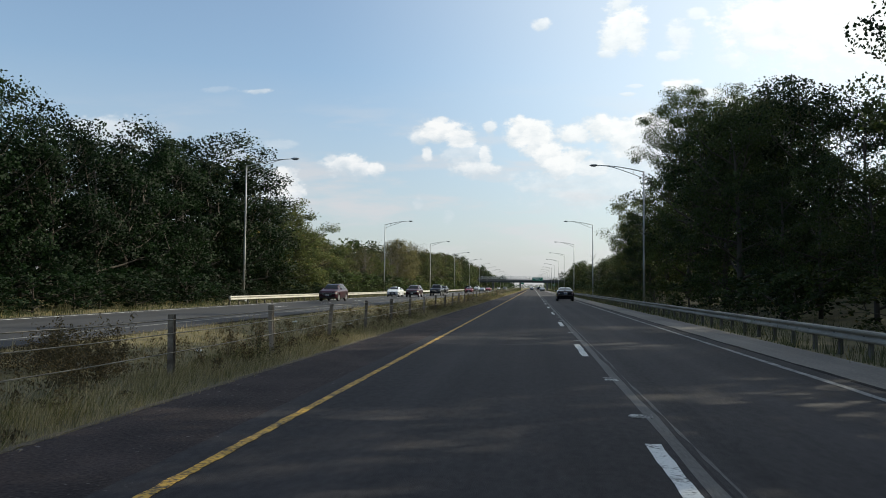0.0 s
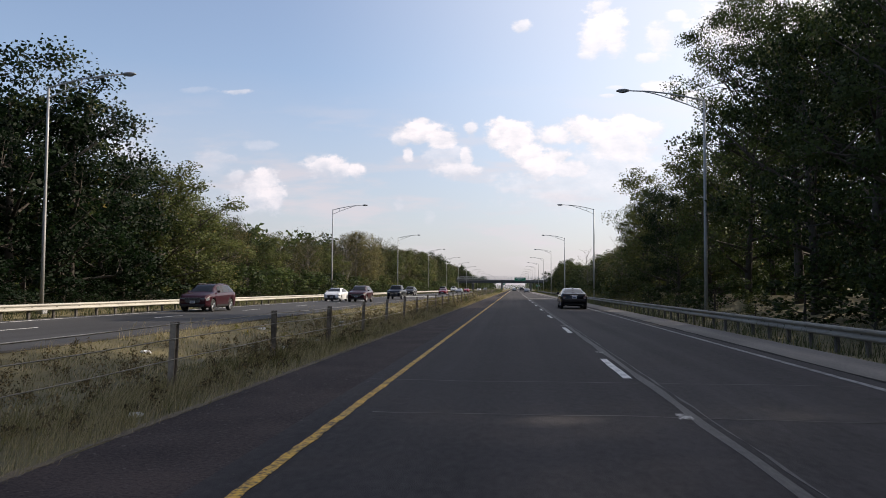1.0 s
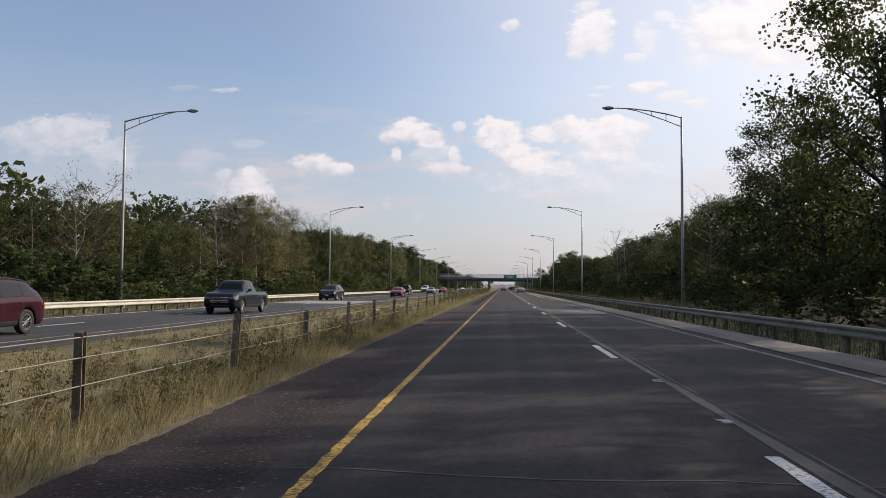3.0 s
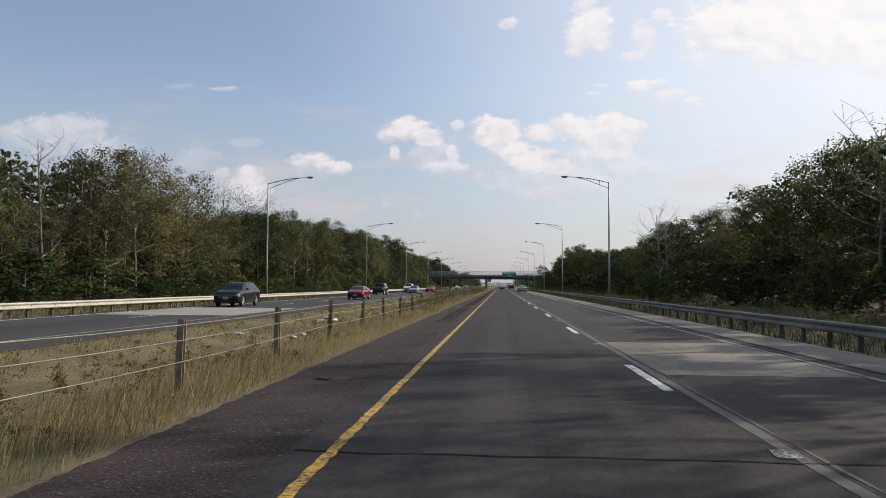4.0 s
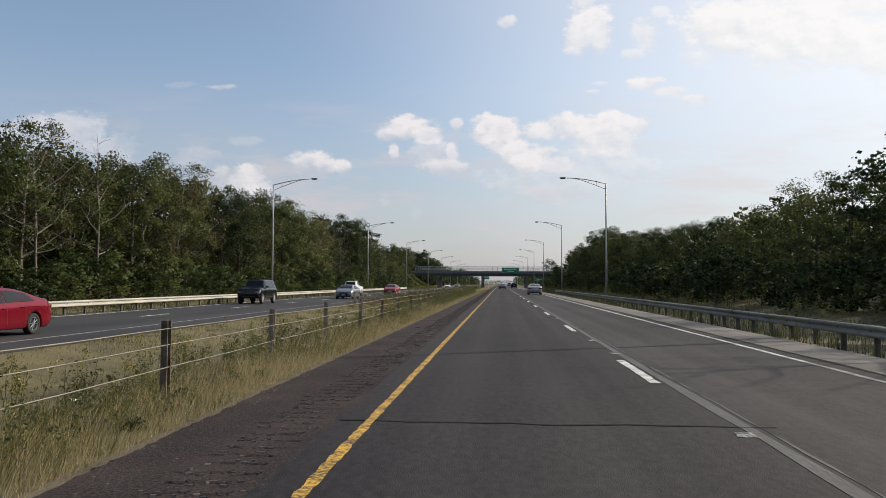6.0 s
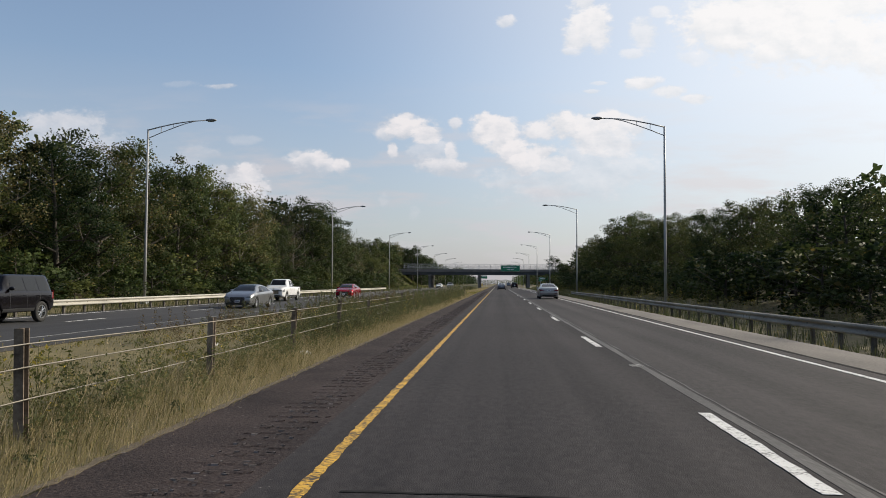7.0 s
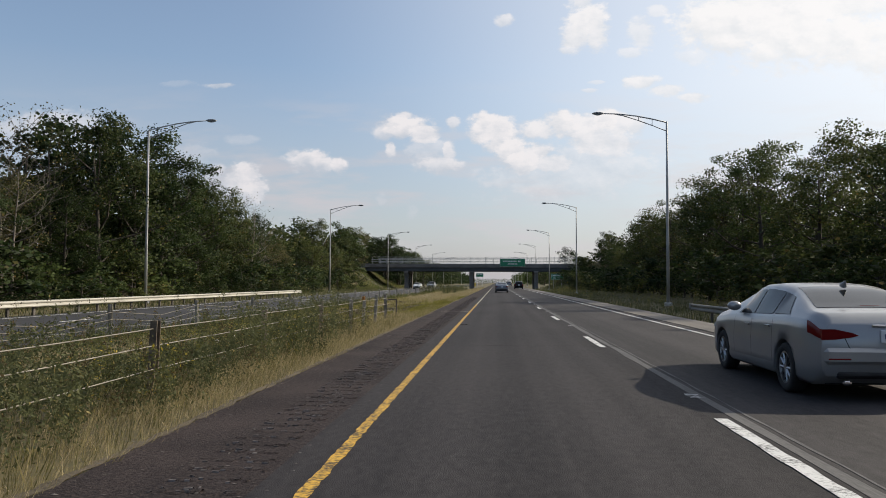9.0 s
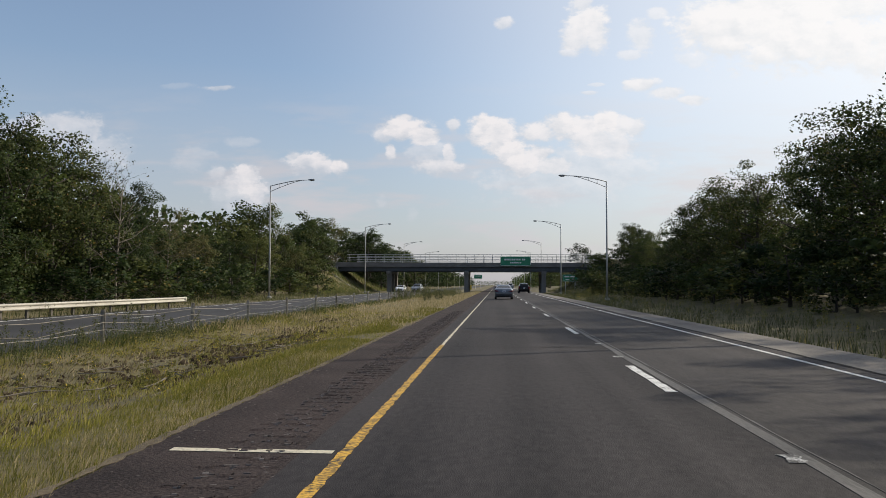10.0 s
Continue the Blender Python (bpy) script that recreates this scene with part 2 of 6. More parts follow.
    if bump:
        k = n.new("ShaderNodeBump")
        k.inputs["Strength"].default_value, k.inputs["Distance"].default_value = bump, 0.02
        c = n.new("ShaderNodeTexNoise")
        c.inputs["Scale"].default_value, c.inputs["Detail"].default_value = bump_scale or fine, 4.0
        l.new(mp.outputs[0], c.inputs["Vector"])
        l.new(c.outputs["Fac"], k.inputs["Height"])
        l.new(k.outputs[0], p.inputs["Normal"])
    return m


def leaf_material(name, dark, light, tint=(0.30, 0.24, 0.07), turned=0.12):
    """Foliage: gloss-free leaf that lets light through; each leaf has its own tone, a few have turned yellow-brown."""
    m = bpy.data.materials.new(name)
    m.use_nodes = True
    n, l = m.node_tree.nodes, m.node_tree.links
    n.clear()
    geo, info = n.new("ShaderNodeNewGeometry"), n.new("ShaderNodeObjectInfo")
    big = n.new("ShaderNodeTexNoise")
    big.inputs["Scale"].default_value = 0.45
    l.new(geo.outputs["Position"], big.inputs["Vector"])
    add = n.new("ShaderNodeMath")
    add.operation = "MULTIPLY_ADD"
    add.inputs[1].default_value = 0.60
    l.new(geo.outputs["Random Per Island"], add.inputs[0])
    off = n.new("ShaderNodeMath")
    off.operation = "MULTIPLY_ADD"
    off.inputs[1].default_value, off.inputs[2].default_value = 0.8, -0.4
    l.new(info.outputs["Random"], off.inputs[0])
    both = n.new("ShaderNodeMath")
    both.operation = "ADD"
    l.new(off.outputs[0], both.inputs[0])
    l.new(big.outputs["Fac"], both.inputs[1])
    less = n.new("ShaderNodeMath")
    less.operation = "SUBTRACT"
    less.inputs[1].default_value = 0.4
    l.new(both.outputs[0], less.inputs[0])
    l.new(less.outputs[0], add.inputs[2])
    add.use_clamp = True
    tone = n.new("ShaderNodeMix")
    tone.data_type = "RGBA"
    tone.inputs[6].default_value, tone.inputs[7].default_value = (*dark, 1), (*light, 1)
    l.new(add.outputs[0], tone.inputs[0])
    white = n.new("ShaderNodeTexWhiteNoise")
    white.noise_dimensions = "1D"
    l.new(geo.outputs["Random Per Island"], white.inputs["W"])
    pick = n.new("ShaderNodeMath")
    pick.operation = "LESS_THAN"
    pick.inputs[1].default_value = turned
    l.new(white.outputs["Value"], pick.inputs[0])
    dry = n.new("ShaderNodeMix")
    dry.data_type = "RGBA"
    l.new(pick.outputs[0], dry.inputs[0])
    l.new(tone.outputs[2], dry.inputs[6])
    dry.inputs[7].default_value = (*tint, 1)
    dif, tra = n.new("ShaderNodeBsdfPrincipled"), n.new("ShaderNodeBsdfTranslucent")
    dif.inputs["Roughness"].default_value = 0.55
    dif.inputs["Specular IOR Level"].default_value = 0.12
    l.new(dry.outputs[2], dif.inputs["Base Color"])
    l.new(dry.outputs[2], tra.inputs["Color"])
    mix = n.new("ShaderNodeMixShader")
    mix.inputs[0].default_value = 0.42
    l.new(dif.outputs[0], mix.inputs[1])
    l.new(tra.outputs[0], mix.inputs[2])
    l.new(mix.outputs[0], n.new("ShaderNodeOutputMaterial").inputs[0])
    return m


def glass_material(name, tone=0.02):
    m = bpy.data.materials.new(name)
    m.use_nodes = True
    p = m.node_tree.nodes["Principled BSDF"]
    p.inputs["Base Color"].default_value = (tone, tone * 1.1, tone * 1.15, 1)
    p.inputs["Roughness"].default_value, p.inputs["IOR"].default_value = 0.04, 1.36
    return m


ASPHALT = material("asphalt", (.0135, .0122, .0138), (.0475, .0425, .0435), .85, scale=.30, fine=13, bump=.3, fine_mix=.62, bump_scale=110, stretch=(1, .45, 1), spec=.22, streak=.75)
ASPHALT_RIGHT = material("asphalt_right_lane", (.020, .0185, .0195), (.061, .055, .0555), .85, scale=.34, fine=13, bump=.3, fine_mix=.58, bump_scale=110, spec=.24, streak=.8, stretch=(1, .35, 1))
ASPHALT_SHOULDER = material("asphalt_shoulder", (.016, .0125, .0125), (.062, .047, .044), .9, spec=.18, streak=.35, scale=.8, fine=26, bump=.6, fine_mix=.68, bump_scale=48, span=(.40, .60))
ASPHALT_FAR = material("asphalt_far_road", (.034, .034, .036), (.064, .064, .067), .8, spec=.2, streak=.6, scale=.3, fine=30, bump=.3, bump_scale=45, stretch=(1, .3, 1))
CONCRETE_SHOULDER = material("concrete_shoulder", (.085, .076, .068), (.235, .212, .185), .9, scale=.5, fine=22, streak=.6, fine_mix=.5, bump=.4, bump_scale=30, stretch=(1, .4, 1))
PATCH = material("concrete_patch", (.20, .195, .185), (.32, .31, .29), .9, scale=.6, fine=20, bump=.3)
WORN_PAINT = material("worn_away_paint", (.045, .044, .043), (.52, .52, .50), .8, scale=5, fine=30, fine_mix=.5, span=(.46, .60))
SEAL = material("joint_sealer", (.036, .035, .035), (.115, .11, .106), .75, scale=1.1, fine=18, bump=.4, fine_mix=.5, stretch=(1.6, .4, 1))
CRACK = material("tar_crack", (.010, .010, .011), (.024, .024, .024), .85, spec=.08, scale=3, fine=40)
FAR_LINE = material("faded_road_paint", (.06, .06, .06), (.30, .30, .29), .8, scale=2.0, fine=20, fine_mix=.5, span=(.36, .6))
CABLE = material("weathered_wire_rope", (.16, .145, .12), (.34, .31, .26), .6, .5, scale=3, fine=40)
WHITE_LINE = material("white_road_paint", (.06, .06, .06), (.66, .66, .64), .75, scale=2.4, fine=24, bump=.3, fine_mix=.6, span=(.385, .49), stretch=(.9, 1.5, 1))
YELLOW_LINE = material("yellow_road_paint", (.055, .040, .022), (.64, .375, .05), .75, scale=2.4, fine=24, bump=.3, fine_mix=.66, span=(.43, .55), stretch=(.9, 1.35, 1))
FADED_CREAM = material("faded_cream_road_paint", (.16, .15, .12), (.58, .53, .41), .75, scale=2.4, fine=24, bump=.3, fine_mix=.5, span=(.36, .52))
AGGREGATE = material("worn_pale_aggregate", (.075, .066, .062), (.20, .18, .17), .95, spec=.12, scale=5, fine=40, island=.7)
DARK_SOIL = material("fresh_turned_soil", (.020, .015, .010), (.085, .062, .038), .95, spec=.1, scale=2.2, fine=24, bump=.6, fine_mix=.5, bump_scale=30)
DIRT = material("bare_verge_dirt", (.045, .035, .021), (.16, .125, .078), .95, scale=1.2, fine=22, bump=.6, fine_mix=.5, bump_scale=30)
SOIL = material("verge_soil", (.050, .044, .018), (.185, .150, .064), .95, scale=.55, fine=9, bump=.9, fine_mix=.45, bump_scale=6)
GRASS = leaf_material("dry_grass", (.150, .138, .066), (.42, .355, .185), (.48, .39, .235), .36)
GREEN_GRASS = leaf_material("green_grass", (.072, .076, .024), (.240, .212, .076), (.30, .25, .11), .2)
WEED = leaf_material("green_weed", (.050, .064, .029), (.175, .178, .080), (.28, .23, .09), .05)
LEAF_DARK = leaf_material("leaf_dark_green", (.012, .025, .009), (.070, .096, .030), (.08, .076, .026), .03)
LEAF_MID = leaf_material("leaf_green", (.023, .036, .011), (.118, .136, .044), (.15, .12, .04), .04)
LEAF_OLIVE = leaf_material("leaf_olive", (.033, .037, .014), (.195, .180, .080), (.18, .13, .045), .07)
# leaf green darkened to stand for shade over the first left-hand woods
LEAF_SHADED = leaf_material("leaf_shaded_green", (.004, .011, .004), (.0135, .029, .010), (.022, .036, .011), .02)
BARK = material("bark", (.026, .022, .018), (.080, .068, .055), .95, scale=3, fine=22, bump=.8, stretch=(1, 1, .3))
PALE_BARK = material("pale_dead_wood", (.09, .08, .066), (.22, .195, .165), .9, scale=3, fine=20, bump=.5, stretch=(1, 1, .3))
GALV = material("galvanised_steel", (.36, .37, .38), (.56, .57, .58), .48, .85, scale=2, fine=30, bump=.05)
RAIL_STEEL = material("weathered_rail_steel", (.33, .315, .28), (.54, .52, .46), .68, .15, spec=.3, scale=1.5, fine=16, bump=.1, stretch=(1, .3, 1))
# browner copy of RAIL_STEEL, darkened for the rail side away from the sun
RAIL_SHADE_SIDE = material("brown_shade_side_rail_steel", (.19, .172, .145), (.37, .345, .295), .75, .15, spec=.25, scale=1.5, fine=16, bump=.1, stretch=(1, .3, 1))
POST_DARK = material("weathered_post_steel", (.055, .050, .045), (.15, .135, .12), .8, .3, scale=3, fine=20, bump=.3, thing=.5)
POST_PALE = material("pale_barrier_post", (.15, .14, .12), (.36, .335, .29), .75, .15, scale=3, fine=20, bump=.3, thing=.4)
POST_BROWN = material("weathered_barrier_post", (.085, .068, .052), (.31, .26, .205), .92, .0, spec=.2, scale=3, fine=20, bump=.3, thing=.6)
POLE_GREY = material("pole_aluminium", (.27, .275, .275), (.42, .425, .42), .55, .4, scale=1.2, fine=14, bump=.04, stretch=(1, 1, .2))
BRIDGE_STEEL = material("bridge_girder_paint", (.045, .050, .055), (.085, .092, .10), .7, .1, scale=.7, fine=9, bump=.15)
BRIDGE_CONC = material("bridge_concrete", (.105, .10, .097), (.215, .205, .195), .9, scale=.5, fine=10, bump=.4)
BRIDGE_RAIL = material("bridge_rail_aluminium", (.30, .31, .32), (.48, .49, .5), .5, .6, scale=1, fine=14)
ORANGE_TAPE = material("faded_orange_tape", (.20, .085, .02), (.42, .20, .04), .7, scale=8, fine=40)
SIGN_GREEN = material("sign_green_sheeting", (.010, .17, .085), (.022, .23, .12), .5, scale=.8, fine=14)
SIGN_WHITE = material("sign_white_sheeting", (.62, .64, .62), (.8, .82, .8), .5, scale=2, fine=14)
LITTER_WHITE = material("litter_paper", (.5, .5, .48), (.8, .8, .78), .8, scale=8, fine=40, thing=.5)
LAMP_GREY = material("lamp_housing", (.16, .17, .18), (.27, .28, .29), .55, .4, scale=3, fine=24)
LENS = glass_material("lamp_lens", .25)
RUBBER = material("tyre_rubber", (.012, .012, .012), (.03, .03, .03), .85, scale=8, fine=60)
BLACK_TRIM = material("black_plastic", (.010, .010, .011), (.028, .028, .03), .5, scale=6, fine=50)
CAR_GLASS = glass_material("car_glass", .012)
RIM_METAL = material("alloy_rim", (.35, .36, .37), (.55, .56, .57), .3, .9, scale=6, fine=40)
CHROME = material("chrome", (.7, .7, .72), (.85, .85, .86), .12, 1.0, scale=5, fine=30)
RED_LENS = glass_material("red_lens", .02)
RED_LENS.node_tree.nodes["Principled BSDF"].inputs["Base Color"].default_value = (.14, .006, .008, 1)
CLEAR_LENS = glass_material("clear_lens", .16)
PLATE = material("number_plate_white", (.55, .56, .57), (.72, .73, .74), .5, scale=6, fine=40)
PLATE_INK = material("number_plate_ink", (.05, .05, .12), (.09, .09, .18), .6)


# ---- making meshes ----
def mesh_ob(name, verts, faces, mat, parent=None, label="", smooth=False):
    me = bpy.data.meshes.new(name)
    me.from_pydata([tuple(q) for q in verts], [], [tuple(f) for f in faces])
    me.materials.append(mat)
    if smooth:
        me.shade_smooth()
    me.update()
    ob = new(name, me)
    if parent is not None:
        ob.parent = parent
    if label:
        ob["label"] = label
    return ob


def part(name, bm, mat, parent, label="", smooth=False):
    me = bpy.data.meshes.new(name)
    bm.to_mesh(me)
    bm.free()
    me.materials.append(mat)
    if smooth:
        me.shade_smooth()
    ob = new(name, me)
    ob.parent = parent
    if label:
        ob["label"] = label
    return ob


def box_bm(w, d, h, at=(0, 0, 0), bevel=0.0, turn=None, bm=None):
    """A box w x d x h with its middle at 'at', edges bevelled."""
    bm = bm or bmesh.new()
    m = Matrix.Translation(at) @ (turn or Matrix()) @ Matrix.Diagonal((w, d, h, 1))
    made = bmesh.ops.create_cube(bm, size=1, matrix=m)["verts"]
    if bevel:
        edges = list({e for q in made for e in q.link_edges})
        bmesh.ops.bevel(bm, geom=edges, offset=bevel, segments=1, affect="EDGES")
    return bm


def tube(points, radii, sides=6, cap=True):
    """Vertices and faces of a round bar along points."""
    pts = np.array(points, float)
    radii = np.broadcast_to(np.array(radii, float), (len(pts),))
    ways = np.gradient(pts, axis=0)
    verts, faces = [], []
    for p, r, w in zip(pts, radii, ways):
        w = w / (np.linalg.norm(w) + 1e-9)
        a = np.cross(w, (0, 0, 1) if abs(w[2]) < 0.9 else (1, 0, 0))
        a /= np.linalg.norm(a)
        b = np.cross(w, a)
        for k in range(sides):
            g = 2 * math.pi * k / sides
            verts.append(p + r * (a * math.cos(g) + b * math.sin(g)))
    for i in range(len(pts) - 1):
        for k in range(sides):
            k2 = (k + 1) % sides
            faces.append((i * sides + k, i * sides + k2, (i + 1) * sides + k2, (i + 1) * sides + k))
    if cap:
        faces.append(tuple(range(sides))[::-1])
        faces.append(tuple(range((len(pts) - 1) * sides, len(pts) * sides)))
    return verts, faces


def joined(pieces):
    verts, faces = [], []
    for vs, fs in pieces:
        n = len(verts)
        verts += list(vs)
        faces += [tuple(i + n for i in f) for f in fs]
    return verts, faces


def empty(name, m=None):
    ob = new(name)
    ob.empty_display_size = 0.3
    if m is not None:
        ob.matrix_world = m
    return ob


# ---- the plan: x from the yellow line to the right, y along the road ----
LANE = 3.66
GRASS_EDGE = -1.75          # where the left shoulder ends
RIGHT_LINE, RIGHT_EDGE = 7.1, 8.95
FAR_NEAR, FAR_OUT, FAR_Z = -10.0, -19.7, -0.15
BRIDGE_Y = 464.0
Y0, Y1 = -60.0, 1500.0


def smooth01(a, b, q):
    k = min(max((q - a) / (b - a), 0.0), 1.0)
    return k * k * (3 - 2 * k)


def ground_z(x, y):
    """Height of the ground sheet: flat under the roads, a shallow ditch in the median, banks at the bridge."""
    z = -0.05
    if GRASS_EDGE > x > FAR_NEAR:
        k = (x - FAR_NEAR) / (GRASS_EDGE - FAR_NEAR)
        z = FAR_Z - 0.05 + 0.17 * k - 0.33 * math.sin(math.pi * min(1.0, k * 1.13)) ** 1.5
        z += 0.05 * noise.noise((x * 0.5, y * 0.25, 0)) * smooth01(GRASS_EDGE, GRASS_EDGE - 1.0, x)
    elif x <= FAR_NEAR:
        z = FAR_Z - 0.06
        if x < FAR_OUT:
            z += 0.55 * smooth01(-22.5, -36, x) + 0.12 * noise.noise((x * 0.2, y * 0.15, 3))
    elif x > RIGHT_EDGE:
        z = -0.05 - 0.30 * smooth01(RIGHT_EDGE + .05, 10.9, x) + 1.2 * smooth01(13, 26, x) + 0.10 * noise.noise((x * 0.3, y * 0.2, 7)) * smooth01(9.2, 11, x)
    bank = smooth01(-25, -37, x) if x < 0 else smooth01(13.0, 26.0, x)
    if bank > 0 and y > 380:
        along = smooth01(BRIDGE_Y - 42, BRIDGE_Y - 1, y) * (1 - smooth01(BRIDGE_Y + 13, BRIDGE_Y + 55, y))
        z += bank * along * 5.7
    return z


def grid_mesh(name, xs, ys, height, mat):
    verts = [(a, b, height(a, b)) for b in ys for a in xs]
    w = len(xs)
    faces = [(j * w + i, j * w + i + 1, (j + 1) * w + i + 1, (j + 1) * w + i) for j in range(len(ys) - 1) for i in range(w - 1)]
    return mesh_ob(name, verts, faces, mat, smooth=True)


gx = [-1500, -700, -300, -140, -80, -55, -42, -36, -33, -30, -27.5, -25, -23, -21.5, -20.5, -19.72, -15, FAR_NEAR] + \
     [round(FAR_NEAR + (GRASS_EDGE - FAR_NEAR) * k / 14, 3) for k in range(1, 15)] + \
     [0, 3.66, 7.1, RIGHT_EDGE, 9.4, 9.9, 10.4, 10.9, 11.5, 12.5, 14, 16, 18, 20.5, 23, 26, 30, 36, 50, 90, 200, 600, 1500]
gy = [-300, -120] + list(np.arange(-60, 360, 3.0)) + list(np.arange(360, 560, 5.0)) + [580, 610, 640, 740, 900, 1200, 1700, 2600]
ground = tagged(grid_mesh("ground", gx, [float(q) for q in gy], ground_z, SOIL), "dry brown-green verge and median ground with mown grass", "ground", kind="structure")


def slab(name, x0, x1, y0, y1, z, mat, label, category="road", thick=0.05, step=8.0, kind="structure"):
    """A flat strip with real thickness."""
    n = max(1, int((y1 - y0) / step))
    verts, faces = [], []
    for k in range(n + 1):
        b = y0 + (y1 - y0) * k / n
        verts += [(x0, b, z - thick), (x0, b, z), (x1, b, z), (x1, b, z - thick)]
    for k in range(n):
        i = 4 * k
        faces += [(i, i + 4, i + 5, i + 1), (i + 1, i + 5, i + 6, i + 2), (i + 2, i + 6, i + 7, i + 3)]
    faces += [(0, 1, 2, 3), (4 * n + 3, 4 * n + 2, 4 * n + 1, 4 * n)]
    return tagged(mesh_ob(name, verts, faces, mat), label, category, kind=kind)


slab("road", -0.35, 3.95, Y0, Y1, 0.0, ASPHALT, "dark worn asphalt of the passing lane")
slab("road", 3.95, 7.55, Y0, Y1, 0.0, ASPHALT_RIGHT, "greyer worn asphalt of the right lane")
slab("shoulder", GRASS_EDGE, -0.35, Y0, Y1, 0.0, ASPHALT_SHOULDER, "coarse reddish asphalt shoulder beside the median", "pavement")
slab("shoulder", 7.55, RIGHT_EDGE, Y0, Y1, 0.0, CONCRETE_SHOULDER, "pale concrete shoulder beside the right lane", "pavement")
slab("road", FAR_OUT, FAR_NEAR, Y0, Y1, FAR_Z, ASPHALT_FAR, "grey asphalt of the opposite carriageway")


# ---- road markings ----
def strip(name, x0, x1, y0, y1, z, mat, label, group="", wander=0.0, cuts=1, parent=None, category="road marking", seed=0):
    """A thin painted or poured strip, with an uneven edge where it is worn."""
    rnd = random.Random(seed * 77 + int(y0 * 13))
    verts, faces = [], []
    for k in range(cuts + 1):
        b = y0 + (y1 - y0) * k / cuts
        e0, e1 = rnd.uniform(-wander, wander), rnd.uniform(-wander, wander)
        verts += [(x0 + e0, b, z - .003), (x0 + e0, b, z), (x1 + e1, b, z), (x1 + e1, b, z - .003)]
    for k in range(cuts):
        i = 4 * k
        faces += [(i, i + 4, i + 5, i + 1), (i + 1, i + 5, i + 6, i + 2), (i + 2, i + 6, i + 7, i + 3)]
    faces += [(0, 1, 2, 3), (4 * cuts + 3, 4 * cuts + 2, 4 * cuts + 1, 4 * cuts)]
    ob = mesh_ob(name, verts, faces, mat, parent)
    if parent is None:
        tagged(ob, label, category, group, "structure")
    return ob


strip("edge_line", -0.005, 0.065, 322.05, 520, 0.006, FADED_CREAM, "thin faded cream edge line near the overpass", wander=.012, cuts=700)
strip("edge_line", -0.025, 0.075, Y0, 322, 0.006, YELLOW_LINE, "worn yellow edge line of the passing lane", wander=.011, cuts=3400)
strip("edge_line", RIGHT_LINE - .06, RIGHT_LINE + .06, Y0, 196, 0.006, FAR_LINE, "patchy worn white edge line of the right lane", wander=.012, cuts=340)
strip("edge_line", RIGHT_LINE - .055, RIGHT_LINE + .055, 196.05, 520, 0.006, WHITE_LINE, "thin white edge line of the right lane", wander=.008, cuts=400)
strip("edge_line", -11.65, -11.53, Y0, 520, FAR_Z + .006, FAR_LINE, "faded edge line of the opposite carriageway", wander=.008, cuts=400)
strip("edge_line", -19.05, -18.93, Y0, 520, FAR_Z + .006, WHITE_LINE, "white edge line by the opposite guardrail", wander=.008, cuts=400)
strip("sealed_joint", LANE + .14, LANE + .27, Y0, 520, 0.004, SEAL, "light grey sealed joint between the lanes", wander=.022, cuts=420, category="road joint")
strip("sealed_joint", LANE + .335, LANE + .362, Y0, 420, 0.004, SEAL, "thin pale crack beside the sealed joint", wander=.016, cuts=900, category="road joint", seed=3)
strip("sealed_joint", RIGHT_LINE + .40, RIGHT_LINE + .50, Y0, 520, 0.004, CRACK, "dark open joint beside the shoulder", wander=.03, cuts=420, category="road joint")
for k in range(-11, 32):
    y = 134.9 - 3.25 + 12.19 * k
    strip("lane_dash", LANE - .07, LANE + .07, y, y + 3.3, 0.007, WHITE_LINE, "worn white lane dash", "lane dashes", wander=.012, cuts=14)
for k in range(-4, 40):
    y = 106.1 + 12.19 * k
    strip("lane_dash", -15.46, -15.34, y, y + 3.1, FAR_Z + .006, WHITE_LINE, "white lane dash of the opposite carriageway", "opposite lane dashes", wander=.01, cuts=6)
rnd = random.Random(8)
for k in range(-11, 20):
    for ahead_by in (1.45, 5.0):
        if rnd.random() < .7:
            y = 134.9 + 12.19 * k + ahead_by + rnd.uniform(-.2, .2)
            strip("paint_remnant", LANE + rnd.uniform(-.02, .04), LANE + rnd.uniform(.16, .24), y, y + rnd.uniform(.22, .4), 0.0075, WORN_PAINT, "broken remnant of old white lane paint", "old paint remnants", wander=.03, cuts=4)
strip("dirt_edge", GRASS_EDGE - .10, GRASS_EDGE - .005, Y0, 345, 0.003, DIRT, "bare tan dirt along the pavement edge", wander=.03, cuts=3200, category="ground")
for y in (171.8, 310.4):
    strip("shoulder_bar", GRASS_EDGE + .25, -.08, y, y + .12, 0.006, FADED_CREAM, "cream bar painted across the left shoulder", wander=0)


def crack(y, x0, x1, mat, width, seed, label):
    """A thin wandering line across the road."""
    rnd = random.Random(seed)
    n = 18
    verts, faces, b = [], [], y
    for k in range(n + 1):
        a = x0 + (x1 - x0) * k / n
        b += rnd.uniform(-.05, .05)
        w = width * rnd.uniform(.5, 1.2)
        verts += [(a, b - w, .005), (a, b + w, .005)]
    faces = [(2 * k, 2 * k + 2, 2 * k + 3, 2 * k + 1) for k in range(n)]
    tagged(mesh_ob("road_crack", verts, faces, mat), label, "crack", "road cracks", "structure")


